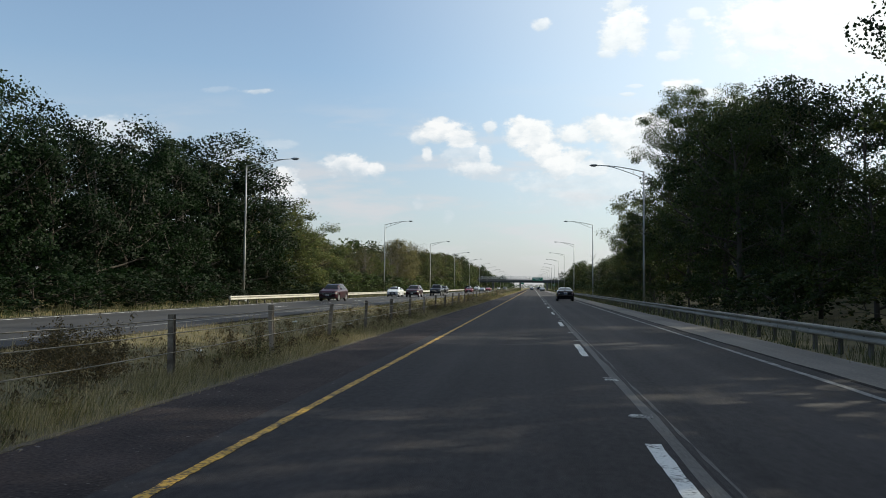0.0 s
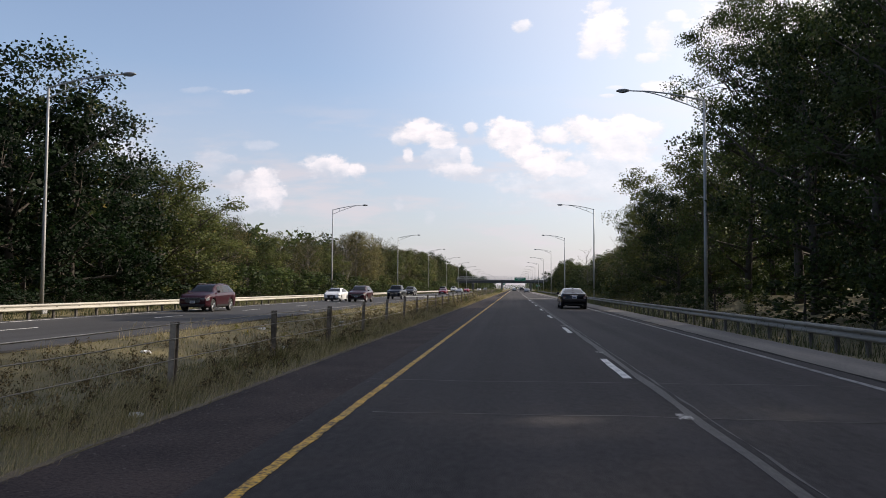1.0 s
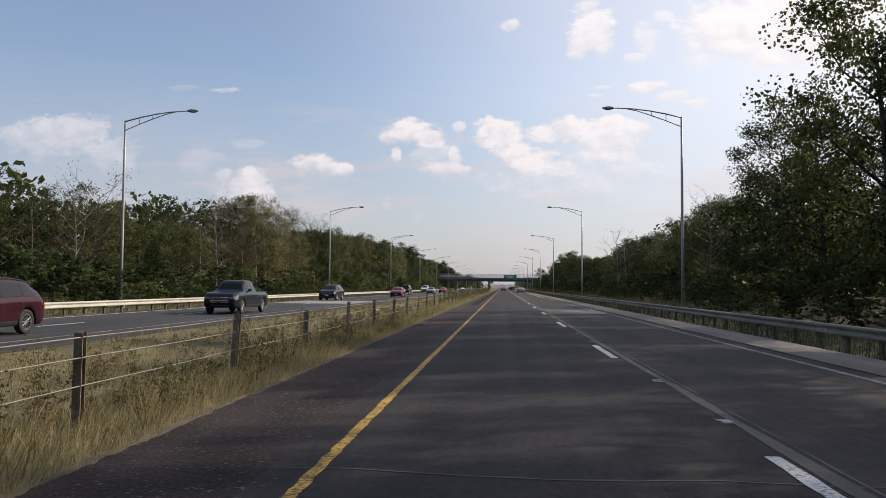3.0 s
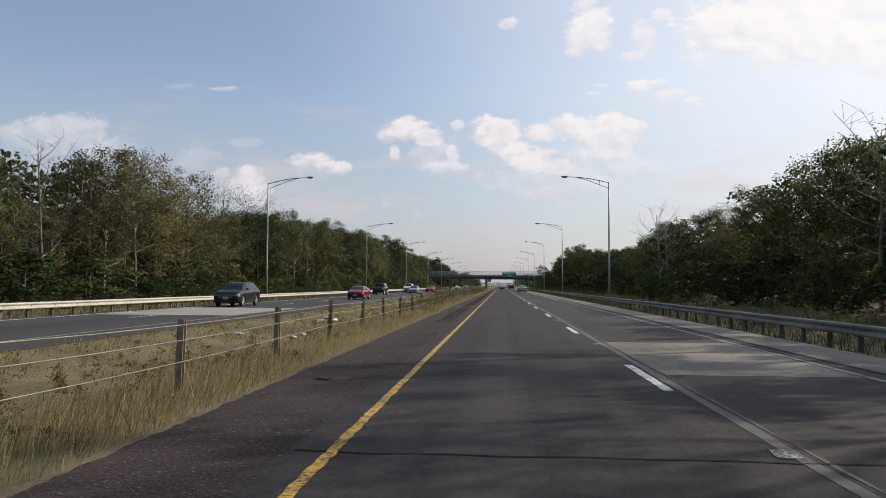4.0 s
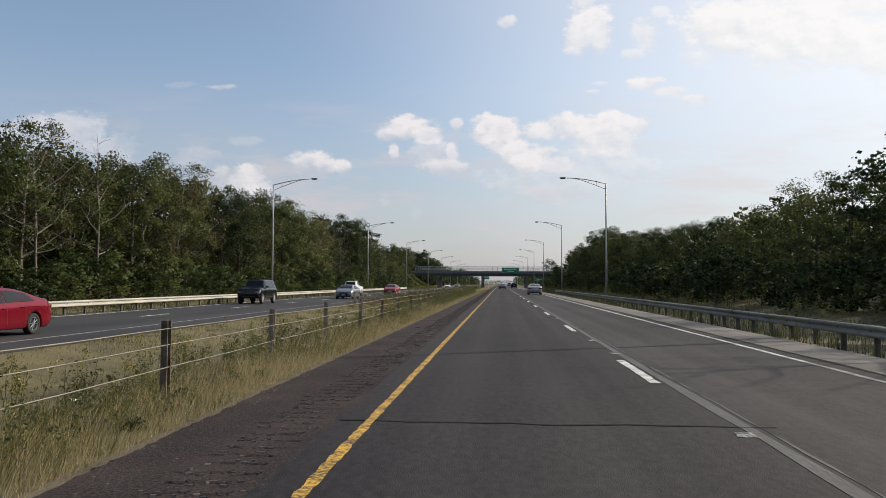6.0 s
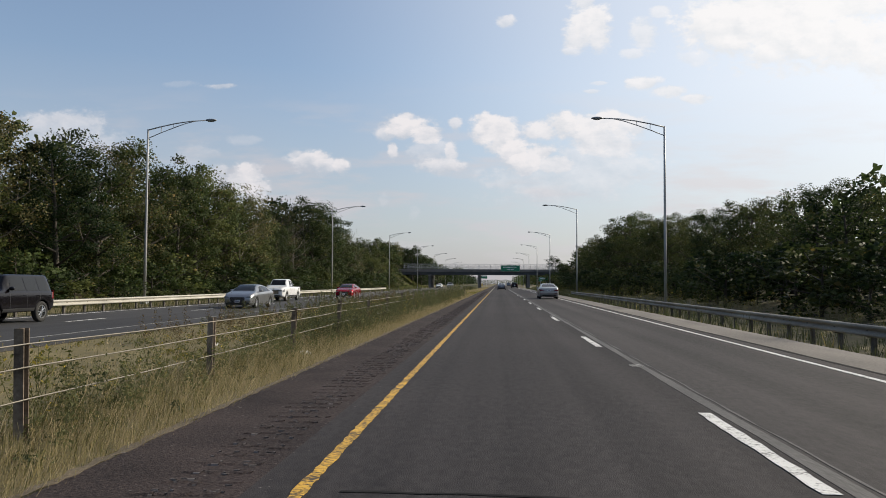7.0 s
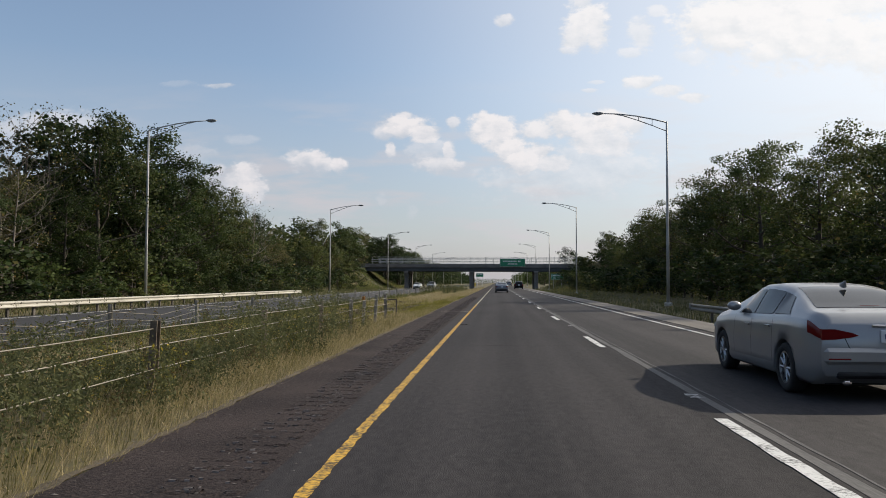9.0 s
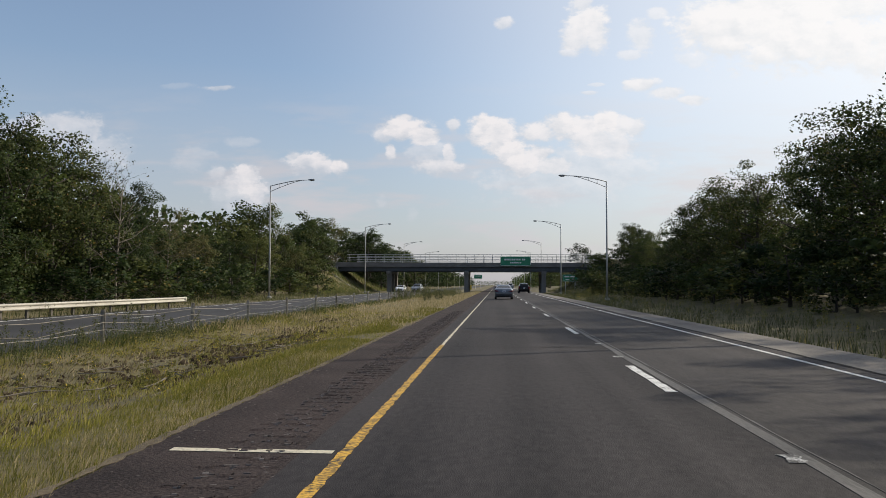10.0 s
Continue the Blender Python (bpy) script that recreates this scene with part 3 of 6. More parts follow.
rnd = random.Random(5)
for k, y in enumerate([24.7, 34.1, 42.6, 45.7, 62.1, 65.0, 81.0, 97.6, 111.9, 127.6, 136.8, 140.6, 168.2, 189.2, 216.8, 236.7, 268.7, 290.2, 321.7, 327.7, 351.5]):
    dark = y > 100
    crack(y, -.3 if k % 2 else .3, rnd.uniform(3.2, 7.2), CRACK if dark else SEAL, .022 if dark else .016, k, "dark tar crack across the road" if dark else "pale crack across the road")
strip("road_patch", 3.99, 7.0, 133.5, 140.5, 0.003, PATCH, "pale worn repair patch on the right lane", cuts=8, wander=.02, category="road patch")
bpy.data.objects["road_patch"].data.materials[0] = CONCRETE_SHOULDER
strip("road_patch", -18.7, -11.8, 158.0, 170.0, FAR_Z + .004, PATCH, "pale repair patch on the opposite carriageway", cuts=8, wander=.02, category="road patch")


# ---- street lamps ----
def street_lamp():
    """A tapered pole on a square foot, a two-bar truss arm towards the road and a cobra head; the arm reaches along +x."""
    lamp = empty("street_lamp")
    part("foot", box_bm(.42, .42, .22, (0, 0, .11), .03), GALV, lamp, "bolted square foot")
    vs, fs = tube([(0, 0, .2), (0, 0, 4), (0, 0, 8), (0, 0, 11.45)], [.105, .09, .075, .06], 12)
    mesh_ob("pole", vs, fs, POLE_GREY, lamp, smooth=True)
    upper = [(0, 0, 11.40), (.9, 0, 11.62), (1.9, 0, 11.82), (2.9, 0, 11.95), (3.9, 0, 12.0)]
    lower = [(0, 0, 10.85), (.9, 0, 11.22), (1.8, 0, 11.55), (2.6, 0, 11.82), (3.2, 0, 11.95)]
    vs, fs = tube(upper, [.045, .042, .04, .036, .034], 8)
    mesh_ob("upper_arm", vs, fs, POLE_GREY, lamp, smooth=True)
    vs, fs = tube(lower, .03, 8)
    mesh_ob("lower_arm", vs, fs, POLE_GREY, lamp, smooth=True)
    for a, za, zb in ((.9, 11.22, 11.62), (1.75, 11.53, 11.79)):
        vs, fs = tube([(a, 0, za), (a, 0, zb)], .022, 6)
        mesh_ob("arm_strut", vs, fs, POLE_GREY, lamp)
    bm = bmesh.new()
    bmesh.ops.create_uvsphere(bm, u_segments=14, v_segments=8, radius=1)
    for q in bm.verts:
        q.co.x = q.co.x * (.42 if q.co.x > 0 else .36) + 4.25
        q.co.y *= .17 * (1 - .25 * (q.co.x < 4.1))
        q.co.z = q.co.z * (.11 if q.co.z > 0 else .07) + 12.0
    head = part("lamp_head", bm, LAMP_GREY, lamp, "grey cobra-head lantern", True)
    bm = bmesh.new()
    bmesh.ops.create_uvsphere(bm, u_segments=12, v_segments=6, radius=1)
    for q in bm.verts:
        q.co = (q.co.x * .24 + 4.3, q.co.y * .13, q.co.z * .06 + 11.945)
    part("lens", bm, LENS, head, "clear glass lens", True)
    return tagged(lamp, "tall grey street lamp with truss arm beside the guardrail", "street lamp", "street lamps along the highway")


lamp_left = street_lamp()
lamp_left.matrix_world = pose(-24.0, 73.9, -.2) @ Matrix.Diagonal((1.09, 1.09, 1.105, 1))
for y in (12, 141.0, 202.7, 264.7, 326.5, 387.5, 449.5, 511, 573, 635, 697, 759, 821):
    copy_thing(lamp_left, pose(-24.0, y, -.2))
for y in (17, 79.5, 141.7, 203.6, 265.6, 325.9, 385.8, 444, 506, 568, 630, 692, 754, 816):
    copy_thing(lamp_left, pose(12.95, y, -.15, 0, 0, 180))


# ---- guardrails ----
def rail_section(height=.31):
    """W-shaped beam profile, x outwards."""
    return [(.008, -height / 2), (.070, -height * .43), (.083, -height * .31), (.070, -height * .19), (.006, -height * .04), (.006, height * .04), (.070, height * .19), (.083, height * .31), (.070, height * .43), (.008, height / 2)]


def guardrail(x, y0, y1, z, side, label, top=.70, steel=RAIL_STEEL):
    """Posts with blocks and one long W-beam; side is the direction of the road."""
    rail = empty("guardrail", Matrix.Translation((x, y0, z)))
    prof = rail_section()
    n = max(2, int((y1 - y0) / 3.8))
    verts, faces = [], []
    for k in range(n + 1):
        b = (y1 - y0) * k / n
        for back in (0, 1):
            for a, c in (prof if not back else prof[::-1]):
                verts.append((side * (.16 + a - back * .006), b, top - .155 + c))
    w = 2 * len(prof)
    for k in range(n):
        for i in range(w):
            j = (i + 1) % w
            faces.append((k * w + i, k * w + j, (k + 1) * w + j, (k + 1) * w + i))
    mesh_ob("rail", verts, faces, steel, rail, "weathered steel W-beam")
    for end in (0, y1 - y0):
        vs, fs = tube([(side * .2, end, top - .32), (side * .2, end, top + .01)], .09, 10)
        mesh_ob("end_terminal", vs, fs, steel, rail, "rounded steel end piece", True)
    post = box_bm(.10, .15, top + .25, (0, 0, (top - .25) / 2), .008)
    box_bm(.14, .13, .34, (side * .10, 0, top - .155), .01, None, post)
    first = part("post", post, POST_DARK, rail)
    first.location = (0, .4, 0)
    for k in range(1, min(int((y1 - y0 - .5) / 1.905), 290)):
        ob = new("post", first.data)
        ob.parent, ob.location = rail, (0, .4 + 1.905 * k, random.uniform(-.02, .02))
    return tagged(rail, label, "guardrail", kind="structure")


guardrail(-20.2, 61.0, 355.0, FAR_Z - .05, 1, "long weathered steel guardrail beyond the opposite carriageway", .72)
guardrail(10.95, -20.0, 311.0, -.34, -1, "weathered steel guardrail behind the pale shoulder", .77, RAIL_SHADE_SIDE)


# ---- cable barrier in the median ----
def cable_barrier(x, y0, y1, gap, posts_mat, label, heights, lean=.05, sag=0.0, seed=1, first=0, at=None):
    rnd = random.Random(seed)
    at = at or [gap * k for k in range(int((y1 - y0) / gap) + 1)]
    n = len(at) - 1
    fence = empty("cable_barrier", Matrix.Translation((x, y0, 0)))
    bm = bmesh.new()
    box_bm(.088, .014, 1.32, (0, -.046, .345), 0, None, bm)
    box_bm(.014, .092, 1.32, (0, 0, .345), 0, None, bm)
    box_bm(.088, .014, 1.32, (0, .046, .345), 0, None, bm)
    post_mesh = None
    for k in range(first, n + 1):
        if post_mesh is None:
            ob = part("post", bm, posts_mat, fence)
            post_mesh = ob.data
        else:
            ob = new("post", post_mesh)
            ob.parent = fence
        z = ground_z(x, y0 + at[k])
        ob.matrix_local = pose(0, at[k], z, rnd.uniform(-3, 3), rnd.uniform(-3, 3) + lean * 20, rnd.uniform(-8, 8)) @ Matrix.Diagonal((1, 1, rnd.uniform(.94, 1.06), 1))
    for h in heights:
        pts = []
        for k in range(n + 1):
            zk = ground_z(x, y0 + at[k])
            pts.append((.05 + rnd.uniform(-.01, .01), at[k], zk + h))
            if k < n:
                droop = sag * rnd.uniform(.3, 1.6) + .01
                zn = ground_z(x, y0 + at[k + 1])
                pts.append((.05, (at[k] + at[k + 1]) / 2, (zk + zn) / 2 + h - droop))
        vs, fs = tube(pts, .008, 5)
        mesh_ob("cable", vs, fs, CABLE, fence, "weathered wire rope", True)
    return tagged(fence, label, "cable barrier", kind="structure")


cable_barrier(-2.95, 8.02, 291.5, 4.57, POST_BROWN, "median cable barrier with dark steel posts in tall grass", (.42, .71, .92))
for h, y in ((.42, 87.6), (.71, 87.9), (.92, 87.3)):
    z = ground_z(-2.95, y) + h - .01
    mesh_ob("turnbuckle", *tube([(.05, y - 8.02 - .22, z), (.05, y - 8.02 - .12, z), (.05, y - 8.02 + .12, z), (.05, y - 8.02 + .22, z)], [.014, .026, .026, .014], 8), GALV, bpy.data.objects["cable_barrier"], "bright galvanised cable turnbuckle", True)
end_run = cable_barrier(-2.95, 291.36, 302.0, 2.3, POST_PALE, "closely spaced pale end posts of the cable barrier", (.40, .66, .88), seed=6, first=1, at=[0, 3.64, 5.84, 8.24, 10.64])


def end_frame(fence, y):
    """The bent steel frame that anchors the cables."""
    z = ground_z(-2.95, y)
    for x in (-.20, .20):
        part("frame_post", box_bm(.05, .05, 1.05, (x, y - 291.36, z + .30), .006), POST_DARK, fence)
    part("frame_bar", box_bm(.45, .05, .05, (0, y - 291.36, z + .80), .006), POST_DARK, fence)
    part("frame_bar", box_bm(.35, .03, .03, (0, y - 291.36, z + .42), .004), POST_DARK, fence)
    for h in (.40, .66, .88):
        vs, fs = tube([(.05, 302.0 - 291.36, z + h), (.02, y - 291.36, z + .2 + h * .45), (0, y + 2.2 - 291.36, z - .02)], .008, 5)
        mesh_ob("cable", vs, fs, CABLE, fence, "weathered wire rope", True)


end_frame(end_run, 303.8)
part("tape", box_bm(.094, .11, .11, (.012, 5.84, ground_z(-2.95, 297.2) + .95), .006), ORANGE_TAPE, end_run, "faded orange tape round the post top")
cable_barrier(-9.4, 257.0, 440.0, 6.1, POST_PALE, "median cable barrier with pale posts and slack cables", (.40, .60, .80), sag=.15, seed=4)


# ---- the overpass ----
def overpass():
    bridge = empty("overpass", Matrix.Translation((0, BRIDGE_Y, 0)))
    x0, x1, wide = -42.0, 44.0, 12.0
    bot, top = 4.2, 6.05
    for y in (.45, 3.2, 6.0, 8.8, wide - .45):
        bm = bmesh.new()
        box_bm(x1 - x0, .30, .9, ((x0 + x1) / 2, y, bot + .45), .0, None, bm)
        box_bm(x1 - x0, .46, .06, ((x0 + x1) / 2, y, bot - .03 + .06), .0, None, bm)
        part("girder", bm, BRIDGE_STEEL, bridge, "dark painted steel girder")
    part("deck", box_bm(x1 - x0, wide, .28, ((x0 + x1) / 2, wide / 2, bot + 1.05), .02), BRIDGE_CONC, bridge, "concrete bridge deck")
    for y in (.12, wide - .12):
        bm = box_bm(x1 - x0, .30, .95, ((x0 + x1) / 2, y, bot + 1.38), .03)
        part("parapet", bm, BRIDGE_CONC, bridge, "grey concrete parapet")
    for y in (.12, wide - .12):
        first = None
        a = -30.0
        while a < 27:
            if first is None:
                bm = box_bm(.08, .10, 1.72, (0, 0, .86), .01)
                first = part("rail_post", bm, BRIDGE_RAIL, bridge)
            else:
                ob = new("rail_post", first.data)
                ob.parent = bridge
            (first if a == -30.0 else ob).location = (a, y, top)
            a += 1.9
        for h in (.52, 1.02, 1.68):
            vs, fs = tube([(-30.4, y - .06, top + h), (27, y - .06, top + h)], .045, 8)
            mesh_ob("hand_rail", vs, fs, BRIDGE_RAIL, bridge, "horizontal metal rail")
    for a in (-21.5, -5.1, 11.1):
        cap = box_bm(1.0, wide + .4, .55, (a, wide / 2, bot - .27), .05)
        part("pier_cap", cap, BRIDGE_CONC, bridge, "concrete cross beam")
        for y in (1.0, 6.0, 11.0):
            part("pier", box_bm(.95, 1.0, 4.4, (a, y, 1.6), .08), BRIDGE_CONC, bridge, "rectangular concrete column")
    for a in (-33.5, 28.0):
        part("abutment", box_bm(2.2, wide + 1.0, 3.6, (a, wide / 2, 3.4), .05), BRIDGE_CONC, bridge, "concrete abutment wall")
    return tagged(bridge, "highway overpass with concrete piers and metal railing", "bridge")


overpass()


def bars(parent, rows, depth=-.035):
    """Writing that cannot be read: plain bars."""
    for a0, a1, c, h in rows:
        part("text_bar", box_bm(a1 - a0, .01, h, ((a0 + a1) / 2, depth, c)), SIGN_WHITE, parent, "white lettering bar")


def road_sign(w, h, at, rows, label, legs=()):
    sign = empty("road_sign", Matrix.Translation(at))
    panel = part("panel", box_bm(w, .05, h, (0, 0, 0), .01), SIGN_GREEN, sign, "green sign panel")
    for a, c, ww, hh in ((0, h / 2 - .07, w - .12, .045), (0, -h / 2 + .07, w - .12, .045), (-w / 2 + .07, 0, .045, h - .12), (w / 2 - .07, 0, .045, h - .12)):
        part("border", box_bm(ww, .008, hh, (a, -.030, c)), SIGN_WHITE, panel)
    bars(panel, rows)
    for a in legs:
        vs, fs = tube([(a, .1, -at[2] - .3), (a, .1, h / 2)], .07, 8)
        mesh_ob("leg", vs, fs, GALV, sign)
    if not legs:
        for a in (-w * .35, 0, w * .35):
            part("bracket", box_bm(.08, .5, h * .9, (a, .28, -h * .15), .01), GALV, sign, "steel mounting bracket")
    return tagged(sign, label, "road sign")


rows = []
a = -2.35
for wd in (.34, .26, .30, .22, .30, .34, .20, .28, .30):
    rows.append((a, a + wd, .32, .34))
    a += wd + .1
rows += [(1.35, 1.65, .32, .36), (1.72, 1.98, .32, .30)]
a = -1.15
for wd in (.24, .30, .26, .12, .34, .22, .30):
    rows.append((a, a + wd, -.34, .26))
    a += wd + .09
road_sign(6.3, 1.95, (5.2, BRIDGE_Y - .62, 6.35), rows, "green highway sign with white lettering on the overpass")
road_sign(2.9, 1.3, (15.2, 450, 2.75), [(-1.1, -.2, .25, .24), (0, 1.1, .25, .24), (-.9, .7, -.27, .2)], "small green highway sign beside the overpass pier", (-.9, .9))
road_sign(3.2, 1.6, (-6.2, 610, 4.6), [(-1.1, -.2, .25, .26), (0, 1.1, .25, .26)], "distant green sign in the median", (-1.1, 1.1))


# paved drain down the bank and a marker by the middle pier
drain_pts = [(a, BRIDGE_Y - 7.0) for a in np.linspace(-36.5, -24.5, 13)]
verts, faces = [], []
for a, b in drain_pts:
    z = ground_z(a, b)
    verts += [(a, b - .55, z - .2), (a, b - .55, z + .16), (a, b - .2, z + .06), (a, b + .2, z + .06), (a, b + .55, z + .16), (a, b + .55, z - .2)]
for k in range(len(drain_pts) - 1):
    for i in range(6):
        j = (i + 1) % 6
        faces.append((k * 6 + i, (k + 1) * 6 + i, (k + 1) * 6 + j, k * 6 + j))
faces += [tuple(range(6)), tuple(range(len(verts) - 1, len(verts) - 7, -1))]
tagged(mesh_ob("slope_drain", verts, faces, PATCH), "pale concrete drain down the grassy bank", "drain", kind="structure")
marker = empty("object_marker", Matrix.Translation((-4.1, BRIDGE_Y - 1.2, -.3)))
mesh_ob("post", *tube([(0, 0, 0), (0, 0, 1.5)], .04, 6), GALV, marker)
YELLOW_PANEL = material("yellow_marker_sheeting", (.55, .36, .02), (.7, .48, .03), .5)
part("panel", box_bm(.35, .03, .9, (0, -.05, 1.15), .01), YELLOW_PANEL, marker, "yellow marker panel")
tagged(marker, "yellow object marker before the bridge pier", "marker")


# ---- vehicles ----
def paint(name, rgb, flake=.35, rough=.32):
    k = tuple(c * .86 for c in rgb)
    return material(name, k, rgb, rough, flake, scale=1.5, fine=90, coat=.45, spec=.12)


SHAPES = {
    # length, width, wheelbase, tyre radius, sill height; roof line and waist line as (share of length from the tail, height); half width shares
    "sedan": dict(L=4.62, W=1.82, base=2.74, R=.325, sill=.20,
                  top=[(0, .90), (.008, 1.0), (.02, 1.055), (.05, 1.082), (.09, 1.10), (.13, 1.145), (.19, 1.235), (.27, 1.345), (.35, 1.41), (.44, 1.44), (.53, 1.43), (.60, 1.37), (.67, 1.255), (.735, 1.11), (.775, 1.02), (.83, .972), (.90, .905), (.95, .83), (.98, .75), (1, .62)],
                  waist=[(0, .86), (.05, .985), (.2, 1.005), (.5, .955), (.75, .935), (.9, .86), (1, .65)],
                  cabin=(.12, .77), side=[(.20, .325), (.335, .49), (.50, .66)], rear_glass=(.115, .315), screen=(.585, .760), doors=(.31, .495, .67)),
    "suv": dict(L=4.72, W=1.92, base=2.83, R=.385, sill=.27,
                top=[(0, .98), (.012, 1.12), (.035, 1.26), (.07, 1.44), (.11, 1.575), (.17, 1.655), (.3, 1.70), (.43, 1.705), (.53, 1.675), (.60, 1.585), (.67, 1.40), (.73, 1.215), (.765, 1.145), (.85, 1.10), (.93, 1.045), (.975, .97), (1, .82)],
                waist=[(0, 1.0), (.05, 1.135), (.25, 1.13), (.5, 1.10), (.75, 1.075), (.9, 1.0), (1, .80)],
                cabin=(.02, .76), side=[(.105, .235), (.25, .45), (.46, .645)], rear_glass=(.035, .10), screen=(.565, .735), doors=(.25, .455, .66)),
    "pickup": dict(L=5.5, W=1.95, base=3.45, R=.385, sill=.34,
                   top=[(0, 1.15), (.01, 1.18), (.36, 1.18), (.365, 1.19), (.38, 1.60), (.41, 1.80), (.5, 1.85), (.6, 1.82), (.655, 1.68), (.72, 1.30), (.755, 1.22), (.9, 1.16), (.97, 1.12), (.99, 1.04), (1, .92)],
                   waist=[(0, 1.10), (.36, 1.12), (.5, 1.16), (.75, 1.15), (.92, 1.09), (1, .88)],
                   cabin=(.37, .74), side=[(.405, .505), (.515, .635)], rear_glass=(.369, .40), screen=(.618, .716), doors=(.395, .51, .65)),
    "jeep": dict(L=4.5, W=1.86, base=2.85, R=.40, sill=.42,
                 top=[(0, 1.2), (.008, 1.5), (.02, 1.78), (.06, 1.83), (.5, 1.84), (.6, 1.80), (.655, 1.42), (.69, 1.25), (.72, 1.22), (.96, 1.16), (.985, 1.1), (1, .85)],
                 waist=[(0, 1.15), (.5, 1.18), (.7, 1.17), (.96, 1.10), (1, .8)],
                 cabin=(.012, .69), side=[(.05, .22), (.235, .40), (.415, .615)], rear_glass=(.012, .017), screen=(.605, .672), doors=(.225, .408, .63)),
}


class Shell:
    """A car body as a surface over its length s (0 tail, 1 nose) and its girth v (0 sill middle, 1 roof middle)."""

    def __init__(self, d):
        self.d = d
        self.L, self.W = d["L"], d["W"]
        rear = (self.L - d["base"]) * .53
        self.axles = (rear / self.L, (rear + d["base"]) / self.L)

    def line(self, key, s):
        xs, zs = zip(*self.d[key])
        k = .012
        return sum(float(np.interp(s + q, xs, zs)) for q in (-k, 0, k)) / 3

    def ring(self, s):
        d = self.d
        zt, zb = self.line("top", s), self.line("waist", s)
        zb = min(zb, zt - .015)
        nose = 1 - .16 * max(0, (s - .86) / .14) ** 2.2 - .09 * max(0, (.10 - s) / .10) ** 2.2
        w = self.W / 2 * nose
        sill = d["sill"] + .10 * max(0, (s - .94) / .06) + .13 * max(0, (.05 - s) / .05)
        glass = min(1.0, max(0.0, (zt - zb - .05) / .32))
        wt = w * (.90 - .22 * glass)
        za = 0.0
        for a in self.axles:
            q = (s - a) * self.L
            reach = d["R"] * 1.16
            if abs(q) < reach:
                za = max(za, d["R"] + math.sqrt(reach * reach - q * q) * .98)
        hi = lambda z: max(z, za)
        mid = sill + (zb - sill) * .55
        pts = [(0, hi(sill)), (w * .55, hi(sill)), (w * .93, hi(sill)), (w * .985, hi(sill + .07)), (w * .995, hi(sill + (zb - sill) * .3)), (w, hi(mid)),
               (w * .985, hi(sill + (zb - sill) * .82)), (w * .965, zb - .02), (w * .935, zb + .005),
               (w * .935 + (wt - w * .935) * .5, zb + (zt - .07 * glass - zb) * .52), (wt, zt - .065 * glass - .004), (wt * .93, zt - .022 * glass - .002), (wt * .6, zt - .004), (0, zt)]
        return pts

    VS = [0, .08, .14, .17, .26, .36, .46, .52, .545, .64, .74, .78, .88, 1]

    def at(self, s, v, side=1, out=0.0):
        pts = self.ring(s)
        x = float(np.interp(v, self.VS, [p[0] for p in pts]))
        z = float(np.interp(v, self.VS, [p[1] for p in pts]))
        k = .01
        x2, z2 = float(np.interp(v + k, self.VS, [p[0] for p in pts])), float(np.interp(v + k, self.VS, [p[1] for p in pts]))
        x1, z1 = float(np.interp(v - k, self.VS, [p[0] for p in pts])), float(np.interp(v - k, self.VS, [p[1] for p in pts]))
        nx, nz = (z2 - z1), -(x2 - x1)
        n = math.hypot(nx, nz) + 1e-9
        return (side * (x + out * nx / n), (s - .5) * self.L, z + out * nz / n)

    def body(self):
        ss = sorted(set(list(np.linspace(0, 1, 60)) + [a + q / self.L for a in self.axles for q in np.linspace(-self.d["R"] * 1.17, self.d["R"] * 1.17, 19)] + [.004, .01, .99, .996]))
        verts, faces = [], []
        for s in ss:
            pts = self.ring(s)
            row = [(p[0], p[1]) for p in pts] + [(-p[0], p[1]) for p in pts[-2:0:-1]]
            verts += [(x, (s - .5) * self.L, z) for x, z in row]
        w = 2 * len(self.VS) - 2
        for k in range(len(ss) - 1):
            for i in range(w):
                j = (i + 1) % w
                faces.append((k * w + i, k * w + j, (k + 1) * w + j, (k + 1) * w + i))
        faces.append(tuple(range(w))[::-1])
        n = (len(ss) - 1) * w
        faces.append(tuple(range(n, n + w)))
        return verts, faces

    def patch(self, s0, s1, v0, v1, side=1, out=.006, lean0=0.0, lean1=0.0, ns=8, nv=5):
        """A panel laid just over the shell; lean shifts its upper corners along the length."""
        verts, faces = [], []
        for i in range(ns + 1):
            for j in range(nv + 1):
                f, g = i / ns, j / nv
                s = (s0 + lean0 * g) * (1 - f) + (s1 + lean1 * g) * f
                verts.append(self.at(s, v0 + (v1 - v0) * g, side, out))
        for i in range(ns):
            for j in range(nv):
                a = i * (nv + 1) + j
                q = (a, a + nv + 1, a + nv + 2, a + 1)
                faces.append(q if side > 0 else q[::-1])
        return verts, faces


    def top_patch(self, s0, s1, lo, out=.007, ns=8, nv=6):
        """A pane over the top, from one side across the middle to the other."""
        verts, faces = [], []
        for i in range(ns + 1):
            s = s0 + (s1 - s0) * i / ns
            for j in range(-nv, nv + 1):
                verts.append(self.at(s, 1 - (1 - lo) * abs(j) / nv, 1 if j >= 0 else -1, out))
        w = 2 * nv + 1
        for i in range(ns):
            for j in range(w - 1):
                a = i * w + j
                faces.append((a, a + 1, a + w + 1, a + w))
        return verts, faces


